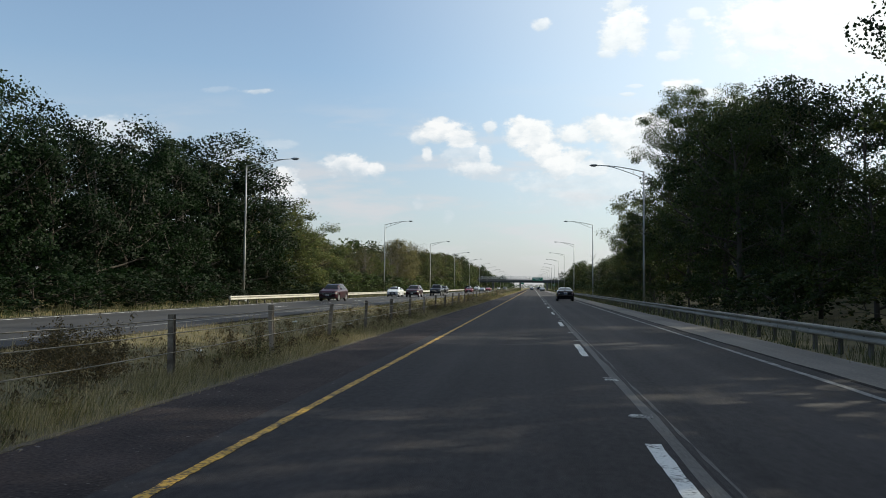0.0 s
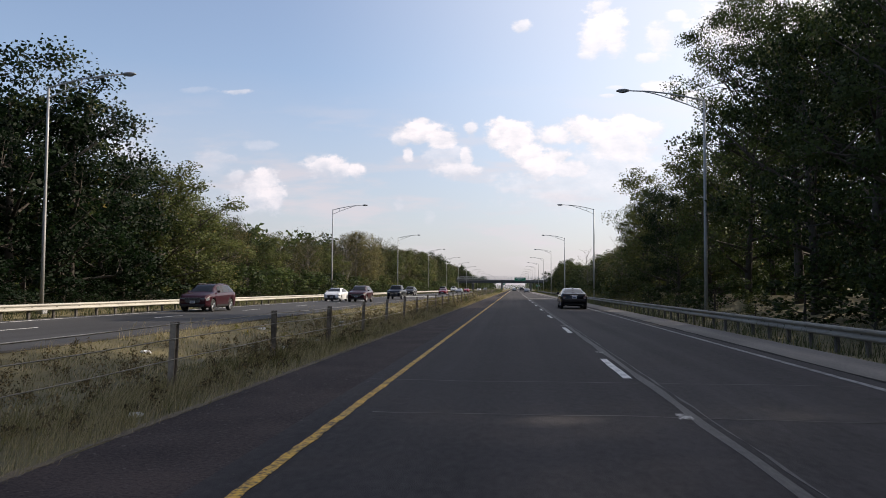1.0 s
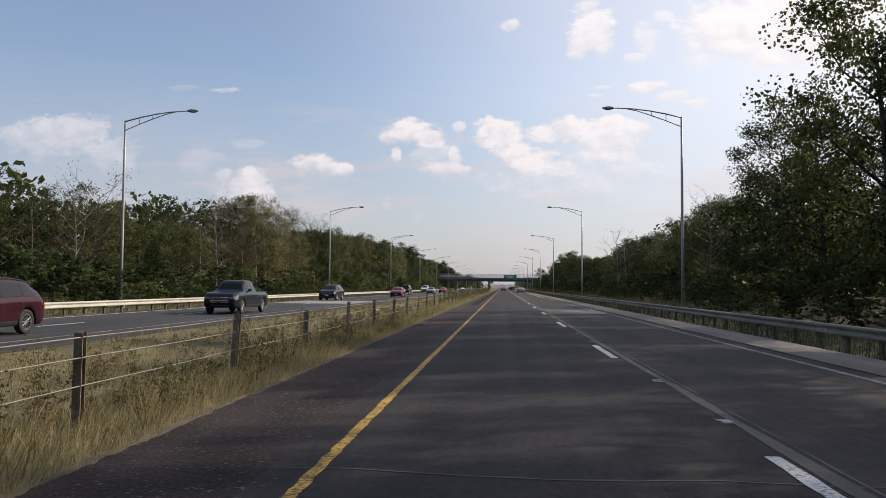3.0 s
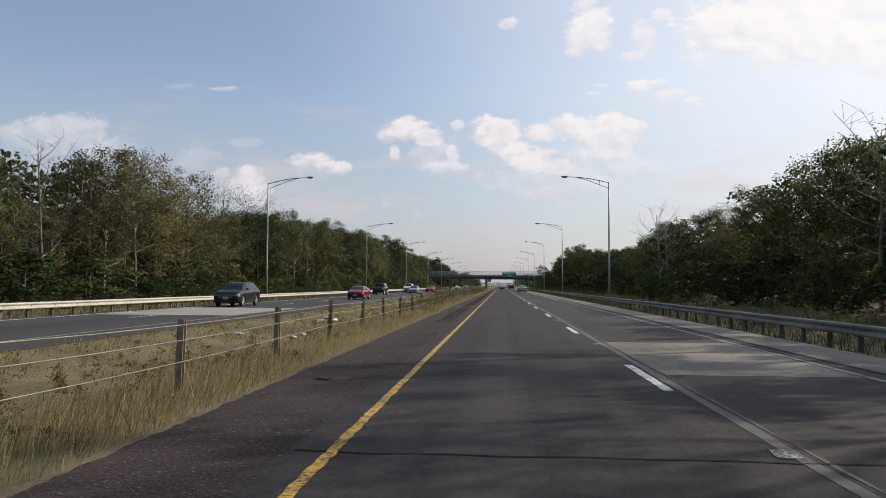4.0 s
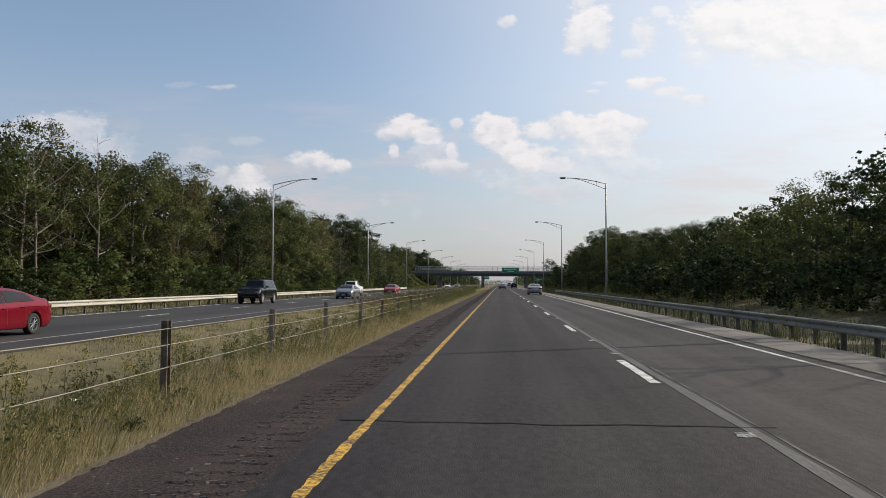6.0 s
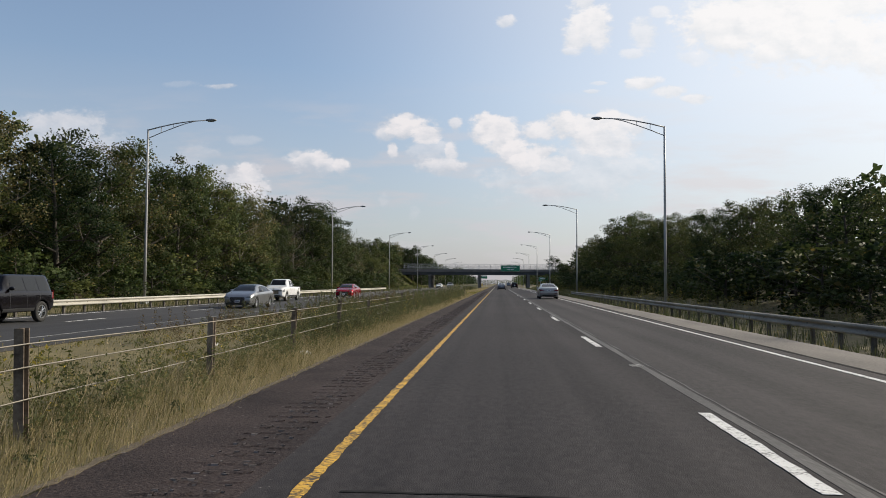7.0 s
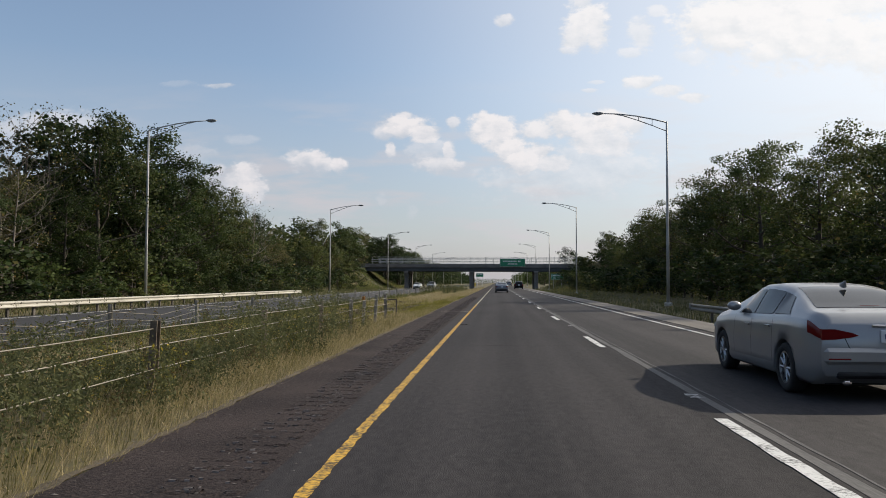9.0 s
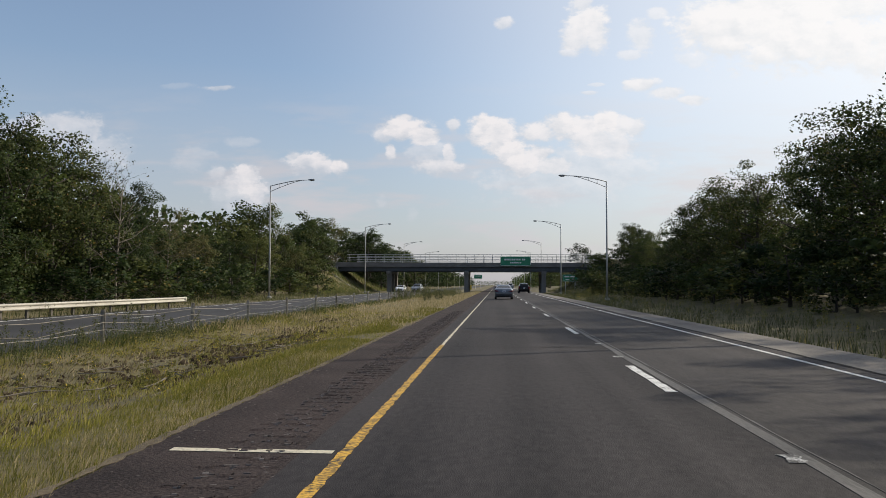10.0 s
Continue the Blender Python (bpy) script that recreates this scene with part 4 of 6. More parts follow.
def wheel_mesh(R, wide=.21):
    """Tyre and spoked rim of one wheel, axle along x."""
    prof = [(-.5, .66), (-.5, .90), (-.42, .975), (-.25, 1.0), (.25, 1.0), (.42, .975), (.5, .90), (.5, .66), (.40, .64), (-.40, .64)]
    n = 28
    verts, faces = [], []
    for k in range(n):
        a = 2 * math.pi * k / n
        verts += [(x * wide, math.cos(a) * r * R, math.sin(a) * r * R) for x, r in prof]
    m = len(prof)
    for k in range(n):
        for i in range(m):
            j, q = (i + 1) % m, (k + 1) % n
            faces.append((k * m + i, k * m + j, q * m + j, q * m + i))
    tyre = (verts, faces)
    pieces = []
    ring = []
    for k in range(n):
        a = 2 * math.pi * k / n
        ring.append((math.cos(a), math.sin(a)))
    vs, fs = [], []
    for c, s in ring:
        vs += [(.46 * wide, c * R * .67, s * R * .67), (.46 * wide, c * R * .58, s * R * .58), (.30 * wide, c * R * .56, s * R * .56), (.30 * wide, c * R * .67, s * R * .67)]
    for k in range(n):
        q = (k + 1) % n
        for i in range(4):
            j = (i + 1) % 4
            fs.append((k * 4 + i, k * 4 + j, q * 4 + j, q * 4 + i))
    pieces.append((vs, fs))
    for k in range(10):
        a = 2 * math.pi * k / 10
        pieces.append(tube([(.40 * wide, math.cos(a) * R * .10, math.sin(a) * R * .10), (.42 * wide, math.cos(a) * R * .60, math.sin(a) * R * .60)], [R * .055, R * .04], 4))
    pieces.append(tube([(.34 * wide, 0, 0), (.47 * wide, 0, 0)], R * .16, 12))
    back = tube([(.05 * wide, 0, 0), (.12 * wide, 0, 0)], R * .62, 20)
    return tyre, joined(pieces), back


WHEELS = {}


def wedge(outline, half, z0, y0, y1):
    """A tapering lamp: an outline in shares of the half width and heights, drawn out along y."""
    bm = bmesh.new()
    rows = [[bm.verts.new((half * a, y, z0 + b)) for a, b in outline] for y in (y0, y1)]
    n = len(outline)
    for i in range(n):
        j = (i + 1) % n
        bm.faces.new((rows[0][i], rows[0][j], rows[1][j], rows[1][i]))
    bm.faces.new(rows[0])
    bm.faces.new(rows[1])
    bmesh.ops.recalc_face_normals(bm, faces=bm.faces[:])
    return bm


def car(kind, colour, label, category="car", roof_rails=False, round_lamps=False):
    """A vehicle on its wheels, nose along +y, the middle of its underside at the origin."""
    d = SHAPES[kind]
    sh = Shell(d)
    c = empty({"sedan": "sedan", "suv": "sport_utility_car", "pickup": "pickup_truck", "jeep": "off_road_car"}[kind])
    vs, fs = sh.body()
    body = mesh_ob("body", vs, fs, colour, c, smooth=True)
    L, W = d["L"], d["W"]
    for side in (1, -1):
        n = len(d["side"])
        for k, (s0, s1) in enumerate(d["side"]):
            lean0 = .055 if k == 0 and kind == "sedan" else (.035 if k == 0 else 0)
            lean1 = -(.085 if kind == "sedan" else .05) if k == n - 1 else 0
            v, f = sh.patch(s0, s1, .555, .725, side, .007, lean0, lean1)
            mesh_ob("side_window", v, f, CAR_GLASS, c, smooth=True)
        for s in d["doors"]:
            v, f = sh.patch(s - .0013, s + .0013, .22, .54, side, .004, 0, 0, 1, 8)
            mesh_ob("door_gap", v, f, BLACK_TRIM, body)
        for s in d["doors"][:2]:
            y = (s + .028 - .5) * L
            p = sh.at(s + .03, .46, side, .02)
            part("door_handle", box_bm(.03, .17, .03, p, .008), colour, c)
        v, f = sh.patch(sh.axles[0] + d["R"] * 1.2 / L, sh.axles[1] - d["R"] * 1.2 / L, .155, .215, side, .010, 0, 0, 6, 2)
        mesh_ob("sill_trim", v, f, BLACK_TRIM if kind != "sedan" else colour, c, smooth=True)
        p = sh.at(d["doors"][-1] - .012, .56, side, .10)
        bm = bmesh.new()
        bmesh.ops.create_uvsphere(bm, u_segments=10, v_segments=7, radius=1, matrix=Matrix.Translation((p[0], p[1], p[2] + .04)) @ Matrix.Diagonal((.11, .07, .075, 1)))
        part("mirror", bm, colour, c, "door mirror", True)
        # lamps that wrap round the corners
        if kind == "sedan":
            v, f = sh.patch(.0, .055, .455, .525, side, .008, 0, .01, 8, 4)
            w, g = sh.patch(.925, .99, .40, .50, side, .008, 0, .0, 8, 4)
        else:
            v, f = sh.patch(.0, .045, .38, .52, side, .008, 0, 0, 6, 4)
            w, g = sh.patch(.93, .99, .40, .51, side, .008, 0, 0, 6, 4)
        if not round_lamps:
            mesh_ob("tail_lamp", v, f, RED_LENS, c, "red tail lamp", True)
        mesh_ob("headlamp", w, g, CLEAR_LENS, c, "clear headlamp", True)
        # lamps on the end faces
        zt = sh.line("waist", .0)
        if round_lamps:
            at = (side * W * .385, zt - .075)
            lamp = mesh_ob("tail_lamp", *tube([(at[0], -L / 2 + .14, at[1]), (at[0], -L / 2 - .012, at[1])], [.105, .098], 18), RED_LENS, c, "round red tail lamp", True)
            mesh_ob("lamp_ring", *tube([(at[0] + .095 * math.cos(q * .349), -L / 2 - .014, at[1] + .095 * math.sin(q * .349)) for q in range(19)], .009, 5), CHROME, lamp, "bright lamp ring")
            mesh_ob("inner_lamp", *tube([(at[0], -L / 2 - .010, at[1]), (at[0], -L / 2 - .020, at[1])], [.058, .052], 14), CLEAR_LENS, lamp, "clear inner lamp")
            strip_pts = [sh.at(q, .235, side, .012) for q in np.linspace(.26, .70, 9)]
            mesh_ob("side_moulding", *tube(strip_pts, .010, 5), CHROME, c, "thin chrome side moulding")
        elif kind == "sedan":
            part("tail_lamp", wedge([(.905, -.115), (.905, .01), (.74, .012), (.52, -.03), (.44, -.062), (.52, -.082), (.74, -.112)], side * W / 2, zt, -L / 2 + .06, -L / 2 - .010), RED_LENS, c, "red tail lamp")
            part("reflector", box_bm(.26, .02, .022, (side * W * .35, -L / 2 - .045, d["sill"] + .33), .006), RED_LENS, c, "thin red reflector")
        else:
            part("tail_lamp", box_bm(.16, .03, .26, (side * (W * .5 * .90 - .09), -L / 2 - .006, zt - .05), .02), RED_LENS, c, "red tail lamp")
        zf = sh.line("waist", .985)
        if kind == "sedan":
            part("headlamp", wedge([(.50, .575), (.54, .66), (.70, .715), (.86, .73), (.88, .66), (.80, .60)], side * W / 2, 0, L / 2 - .30, L / 2 - .004), CLEAR_LENS, c, "clear headlamp")
        else:
            part("headlamp", box_bm(.34, .07, .13 if kind == "suv" else .17, (side * (W * .5 * .82 - .17), L / 2 - .03, zf - .04), .03), CLEAR_LENS, c, "clear headlamp")
        if roof_rails:
            s_in = [sh.at(s, .79, side, .03) for s in np.linspace(.08, .55, 7)]
            a, b = tube(s_in, .018, 6)
            mesh_ob("roof_rail", a, b, BLACK_TRIM, c)
    for (s0, s1), name, lo in ((d["rear_glass"], "rear_window", .80), (d["screen"], "windscreen", .80)):
        v, f = sh.top_patch(s0, s1, lo)
        mesh_ob(name, v, f, CAR_GLASS, c, smooth=True)
    if kind in ("suv", "jeep"):
        zt = sh.line("top", .05)
        part("rear_window", box_bm(W * .66, .03, .36, (0, -L / 2 + .25 if kind == "suv" else -L / 2 + .02, 1.37 if kind == "suv" else 1.48), .03, Matrix.Rotation(radians(-36 if kind == "suv" else -4), 4, "X")), CAR_GLASS, c)
    # bumpers, plate, grille
    sill = d["sill"]
    part("rear_bumper", box_bm(W * .74, .10, .10, (0, -L / 2 + .03, sill + .145), .04), BLACK_TRIM, c, "dark lower bumper")
    part("front_bumper", box_bm(W * .74, .10, .16, (0, L / 2 - .05, sill + .14), .04), BLACK_TRIM, c, "dark lower bumper")
    zg, hg = {"sedan": (.53, .27), "suv": (.74, .30), "pickup": (.78, .38), "jeep": (.92, .34)}[kind]
    if kind in ("sedan", "suv"):
        k = .15 if kind == "suv" else 0
        face = [(-.46, .675 + k), (.46, .675 + k), (.50, .58 + k), (.40, .36 + k), (-.40, .36 + k), (-.50, .58 + k)]
        grille = part("grille", wedge(face, W / 2, 0, L / 2 - .10, L / 2 + .010), BLACK_TRIM, c, "black front grille")
        # black lip drawn larger to stand for the shade on the nose
        lip = [(-.80, .36 + k), (-.62, .30 + k), (.62, .30 + k), (.80, .36 + k), (.74, .19 + k), (-.74, .19 + k)]
        part("lower_fascia", wedge(lip, W / 2, 0, L / 2 - .14, L / 2 + .004), BLACK_TRIM, c, "black lower front fascia, enlarged to stand for shade")
        front = part("front_plate", box_bm(.31, .014, .155, (0, L / 2 + .024, .44 + k), .006), PLATE, c)
        part("text_bar", box_bm(.22, .006, .06, (0, L / 2 + .034, .44 + k)), PLATE_INK, front)
    else:
        grille = part("grille", box_bm(W * .56, .06, hg, (0, L / 2 - .012, zg), .04), BLACK_TRIM, c, "black front grille")
    for k in range(4):
        part("grille_bar", box_bm(W * (.42 if kind == "sedan" else .50), .018, .012 if kind == "sedan" else .02, (0, L / 2 + .022, zg - hg * .34 + hg * .22 * k), .004), CHROME if kind == "pickup" else LAMP_GREY, grille, "grille bar")
    part("lower_intake", box_bm(W * .56, .05, .09, (0, L / 2 - .005, sill + .13), .02), BLACK_TRIM, c, "dark lower air intake")
    for side in (1, -1):
        part("fog_lamp", box_bm(.20, .06, .10, (side * W * .35, L / 2 - .05, sill + .18), .03), BLACK_TRIM, c, "dark fog lamp recess")
    # seams of the boot lid and bonnet, and a bumper in the body's colour
    zw = sh.line("waist", 0)
    part("rear_bumper_cover", box_bm(W * .885, .09, .20, (0, -L / 2 - .005, sill + .36), .045), colour, c, "bumper in body colour")
    lid = [(k * W / 2, -L / 2 - .004, zw + q) for k, q in ((-.62, -.08), (-.56, -.2), (-.48, -.265), (-.40, -.285), (0, -.295), (.40, -.285), (.48, -.265), (.56, -.2), (.62, -.08))]
    a, b = tube(lid, .005, 4)
    mesh_ob("lid_gap", a, b, BLACK_TRIM, body)
    for side in (1, -1):
        pts = [sh.at(s, .84, side, .002) for s in np.linspace(d["screen"][1] + .03, .965, 8)]
        a, b = tube(pts, .004, 4)
        mesh_ob("bonnet_gap", a, b, BLACK_TRIM, body)
    zp = {"sedan": .80, "suv": .86, "pickup": .62, "jeep": .80}[kind]
    plate = part("number_plate", box_bm(.31, .016, .155, (0, -L / 2 - .016, zp), .008), PLATE, c)
    part("text_bar", box_bm(.22, .006, .06, (0, -L / 2 - .027, zp)), PLATE_INK, plate)
    part("boot_trim", box_bm(.50, .02, .03, (0, -L / 2 - .012, zp + .125), .008), CHROME, c, "chrome strip over the plate")
    part("brake_lamp", box_bm(.24, .03, .025, (0, -L / 2 + d["rear_glass"][0] * L + .05, sh.line("top", d["rear_glass"][0]) + .01), .008), RED_LENS, c)
    for side in (1, -1):
        part("exhaust", box_bm(.10, .16, .06, (side * W * .30, -L / 2 + .05, sill + .05), .02), CHROME if kind == "sedan" else BLACK_TRIM, c)
    if kind == "sedan":
        vs, fs = tube([(0, -.22 * L, 1.40), (0, -.235 * L, 1.46)], [.05, .008], 8)
        mesh_ob("antenna", vs, fs, colour, c, "shark-fin antenna")
    if kind == "pickup":
        # the bed is closed; a flat dark sheet stands for its shaded hollow
        part("bed_floor", box_bm(W * .74, L * .33, .012, (0, (-.5 + .185) * L, 1.19)), BLACK_TRIM, c, "dark sheet standing for the shaded hollow of the load bed")
        for k in (-1, 1):
            part("bed_rail", box_bm(.09, L * .345, .05, (k * W * .42, (-.5 + .18) * L, 1.20), .015), BLACK_TRIM, c)
    if kind == "jeep":
        v, f = wheel_mesh(.38, .24)[0]
        mesh_ob("spare_wheel", [(q[1], q[0] - L / 2 - .14, q[2] + 1.02) for q in v], f, RUBBER, c, "spare wheel on the tailgate", True)
    # underside and wheels
    part("underbody", box_bm(W * .80, L * .92, .06, (0, 0, sill + .04), .02), BLACK_TRIM, c)
    if kind not in WHEELS:
        tyre, rims, back = wheel_mesh(d["R"])
        WHEELS[kind] = [mesh_ob("wheel", tyre[0], tyre[1], RUBBER, None, smooth=True), mesh_ob("rim", rims[0], rims[1], RIM_METAL), mesh_ob("brake_disc", back[0], back[1], BLACK_TRIM)]
        meshes = [o.data for o in WHEELS[kind]]
        for o in WHEELS[kind]:
            bpy.data.objects.remove(o)
        WHEELS[kind] = meshes
    for a in sh.axles:
        for side in (1, -1):
            wob = new("wheel", WHEELS[kind][0])
            wob.parent = c
            wob.matrix_local = pose(side * (W / 2 - .115), (a - .5) * L, d["R"], 0, 0, 0 if side > 0 else 180)
            rob = new("rim", WHEELS[kind][1])
            rob.parent = wob
            rob["label"] = "spoked alloy rim"
            bob = new("brake_disc", WHEELS[kind][2])
            bob.parent = wob
    return tagged(c, label, category)


BLACK_PAINT = paint("black_car_paint", (.007, .0062, .0082), .0, .2)
SILVER_PAINT = paint("silver_car_paint", (.37, .372, .375), .45, .32)
GREY_PAINT = paint("grey_blue_car_paint", (.17, .19, .22), .6, .32)
RED_PAINT = paint("red_car_paint", (.22, .008, .022), .4, .22)
BRIGHT_RED = paint("bright_red_car_paint", (.29, .007, .019), .25, .22)
MAROON = paint("maroon_car_paint", (.038, .007, .013), .15)
STEEL_PAINT = paint("steel_silver_car_paint", (.31, .32, .335), .75, .30)
WHITE_PAINT = paint("white_car_paint", (.72, .73, .74), .0, .3)
CHARCOAL = paint("charcoal_car_paint", (.012, .0125, .014), .1)
NAVY = paint("dark_blue_car_paint", (.012, .016, .026), .15)

RIGHT_X, MY_X, NEAR_X, OUT_X = 5.95, 2.0, -13.5, -17.2


def park(c, x, y, turn=0.0, z=0.0):
    c.matrix_world = pose(x, y, z, 0, 0, turn)
    return c


park(car("sedan", BLACK_PAINT, "shiny black four-door sedan with round tail lamps", round_lamps=True), RIGHT_X, 88.8)
park(car("sedan", SILVER_PAINT, "silver four-door sedan in the slower lane"), RIGHT_X + .05, 284.7)
park(car("sedan", GREY_PAINT, "grey-blue sedan ahead in the passing lane"), MY_X, 380.6)
park(car("suv", BLACK_PAINT, "black sport utility car near the overpass"), RIGHT_X, 437)
park(car("sedan", CHARCOAL, "charcoal sedan far ahead in the passing lane"), MY_X, 417)
park(car("suv", WHITE_PAINT, "white sport utility car beyond the overpass"), MY_X, 536)
park(car("pickup", GREY_PAINT, "grey pickup truck beyond the overpass", "pickup truck"), RIGHT_X, 562)
park(car("sedan", SILVER_PAINT, "silver sedan far beyond the overpass"), MY_X, 600)
# oncoming traffic, noses towards the viewer
park(car("suv", MAROON, "maroon sport utility car on the opposite carriageway", roof_rails=True), OUT_X, 80.4, 180, FAR_Z)
park(car("sedan", WHITE_PAINT, "white sedan in the outer opposite lane"), OUT_X - .2, 115.9, 180, FAR_Z)
park(car("suv", MAROON, "dark maroon sport utility car with roof rails", roof_rails=True), NEAR_X - .6, 112.9, 180, FAR_Z)
park(car("pickup", NAVY, "dark blue pickup truck with chrome grille", "pickup truck"), NEAR_X, 133.9, 180, FAR_Z)
park(car("suv", CHARCOAL, "black sport utility car by the pale road patch", roof_rails=True), OUT_X, 174.2, 180, FAR_Z)
park(car("sedan", RED_PAINT, "metallic red sedan on the opposite carriageway"), NEAR_X - .2, 202.2, 180, FAR_Z)
park(car("jeep", BLACK_PAINT, "boxy black off-road car on the opposite carriageway"), OUT_X, 238.6, 180, FAR_Z)
park(car("pickup", WHITE_PAINT, "white pickup truck on the opposite carriageway", "pickup truck"), OUT_X + .1, 275.6, 180, FAR_Z)
park(car("sedan", STEEL_PAINT, "silver sedan on the opposite carriageway"), NEAR_X - .6, 258.2, 180, FAR_Z)
park(car("sedan", BRIGHT_RED, "bright red sedan on the opposite carriageway"), NEAR_X - .4, 288.4, 180, FAR_Z)
park(car("sedan", WHITE_PAINT, "white sedan near the overpass on the opposite side"), OUT_X, 451, 180, FAR_Z)
park(car("suv", STEEL_PAINT, "silver sport utility car near the overpass"), NEAR_X, 446, 180, FAR_Z)


# ---- trees ----
def tree_parts(seed, H, spread, clear, clumps, per, leaf, lean=.04, radius=None, tight=1.0):
    """Skeleton of trunk, limbs and twigs, and leaves in clumps round the twig ends. Returns wood and leaf meshes as vertices and faces."""
    r = np.random.RandomState(seed)
    wood, tips = [], []
    top = H * .86
    bend = r.uniform(-lean, lean, 2) * H
    zs = np.linspace(0, top, 7)
    axis = np.stack([bend[0] * (zs / top) ** 2 + r.normal(0, .05, 7) * H * .05, bend[1] * (zs / top) ** 2 + r.normal(0, .05, 7) * H * .05, zs], 1)
    axis[0, :2] = 0
    r0 = radius or H * .016 + .03
    wood.append(tube(axis, np.linspace(r0, r0 * .22, 7), 7))
    limbs = max(6, int(clumps / 6))
    for k in range(limbs):
        f = clear + (0.97 - clear) * ((k + r.uniform(0, .9)) / limbs)
        z = f * top
        p0 = np.array([np.interp(z, zs, axis[:, 0]), np.interp(z, zs, axis[:, 1]), z])
        ang = k * 2.4 + r.uniform(-.5, .5)
        g = (f - clear) / (1 - clear)
        reach = spread * (0.55 + .75 * math.sin(math.pi * min(.97, .18 + .80 * g))) * r.uniform(.62, 1.0) * .72
        rise = reach * r.uniform(.25, .75) + (H - top) * g * .9
        way = np.array([math.cos(ang), math.sin(ang), 0])
        mid = p0 + way * reach * .5 + np.array([0, 0, rise * .35]) + r.normal(0, .12, 3) * reach * .3
        end = p0 + way * reach + np.array([0, 0, rise])
        rl = r0 * (1 - .75 * f) * .55 + .012
        wood.append(tube([p0, mid, end], [rl, rl * .6, rl * .2], 4, False))
        tips.append(end)
        for j in range(5):
            q0 = mid + (end - mid) * r.uniform(0, .7)
            q1 = q0 + np.clip(r.normal(0, 1, 3), -1.25, 1.25) * np.array([.34, .34, .26]) * reach + np.array([0, 0, .15 * reach])
            wood.append(tube([q0, (q0 + q1) / 2 + r.normal(0, .05, 3), q1] if per <= 0 else [q0, q1], [rl * .35, rl * .25, .008] if per <= 0 else [rl * .35, .008], 3, False))
            tips.append(q1)
    tips = np.array(tips)
    if per <= 0:
        return wood[0], None, joined(wood[1:])
    # leaves: folded rhombs facing all ways, thrown round each twig end
    n = len(tips) * per
    size = spread * .205 * tight
    which = np.repeat(np.arange(len(tips)), per)
    scale = r.uniform(.55, 1.25, len(tips))[which][:, None]
    ball = r.normal(0, 1, (n, 3))
    ball /= np.linalg.norm(ball, axis=1)[:, None]
    ball *= (r.uniform(0, 1, n) ** .45)[:, None]
    c = tips[which] + ball * scale * size * np.array([1.15, 1.15, .8])
    c[:, 2] = np.maximum(c[:, 2], .15)
    d = r.normal(0, 1, (n, 3))
    d[:, 2] -= .25
    d /= np.linalg.norm(d, axis=1)[:, None]
    s = np.cross(d, r.normal(0, 1, (n, 3)))
    s /= np.linalg.norm(s, axis=1)[:, None]
    up = np.cross(d, s)
    ln = (leaf * r.uniform(.6, 1.3, n))[:, None]
    wd = ln * .44
    # leaves face outwards from their clump and from the crown, as a crown's surface does
    axis_at = np.stack([np.interp(c[:, 2], zs, axis[:, 0]), np.interp(c[:, 2], zs, axis[:, 1]), c[:, 2] - .25 * spread], 1)
    away = c - axis_at
    away /= np.linalg.norm(away, axis=1)[:, None] + 1e-6
    face = ball / (np.linalg.norm(ball, axis=1)[:, None] + 1e-6) * .75 + away * .6 + np.array([0, 0, .18]) + r.normal(0, .22, (n, 3))
    face /= np.linalg.norm(face, axis=1)[:, None]
    s = s * np.where((np.cross(d, s) * face).sum(1) > 0, -1.0, 1.0)[:, None]
    up = -np.cross(d, s)
    v = np.stack([c - d * ln * .5, c + s * wd - up * wd * .2, c + d * ln * .5, c - s * wd - up * wd * .2], 1).reshape(-1, 3)
    global LEAF_FACES
    LEAF_FACES = np.repeat(face, 4, 0)
    f = np.arange(n * 4).reshape(-1, 4)
    k = H / v[:, 2].max()
    v[:, 2] *= k
    wv, wf = joined(wood)
    return ([(q[0], q[1], q[2] * k) for q in wv], wf), (v, f), tips


LEAF_FACES = None


def fast_mesh(name, v, f, mat, faces_out=None):
    me = bpy.data.meshes.new(name)
    n = len(f)
    me.vertices.add(len(v))
    me.vertices.foreach_set("co", np.asarray(v, np.float32).ravel())
    me.loops.add(n * 4)
    me.loops.foreach_set("vertex_index", np.asarray(f, np.int32).ravel())
    me.polygons.add(n)
    me.polygons.foreach_set("loop_start", np.arange(0, n * 4, 4, dtype=np.int32))
    me.update()
    me.validate()
    me.materials.append(mat)
    if faces_out is not None:
        me.shade_smooth()
        me.normals_split_custom_set_from_vertices([tuple(q) for q in faces_out])
    return me


def tree(seed, H, spread, clear, clumps, per, leaf, mat, label, bark=None, category="tree", name="tree", group="roadside trees", tight=1.0):
    t = empty(name)
    wood, leaves, rest = tree_parts(seed, H, spread, clear, clumps, per, leaf, radius=H * .009 + .02 if bark else None, tight=tight)
    mesh_ob("trunk", wood[0], wood[1], bark or BARK, t, smooth=True)
    if leaves is None:
        mesh_ob("branchwork", rest[0], rest[1], bark or BARK, t, "bare forking branches", True)
    if leaves is not None:
        ob = new("crown", fast_mesh("crown", leaves[0], leaves[1], mat, LEAF_FACES))
        ob.parent = t
    t["base_height"] = H
    return tagged(t, label, category, group)


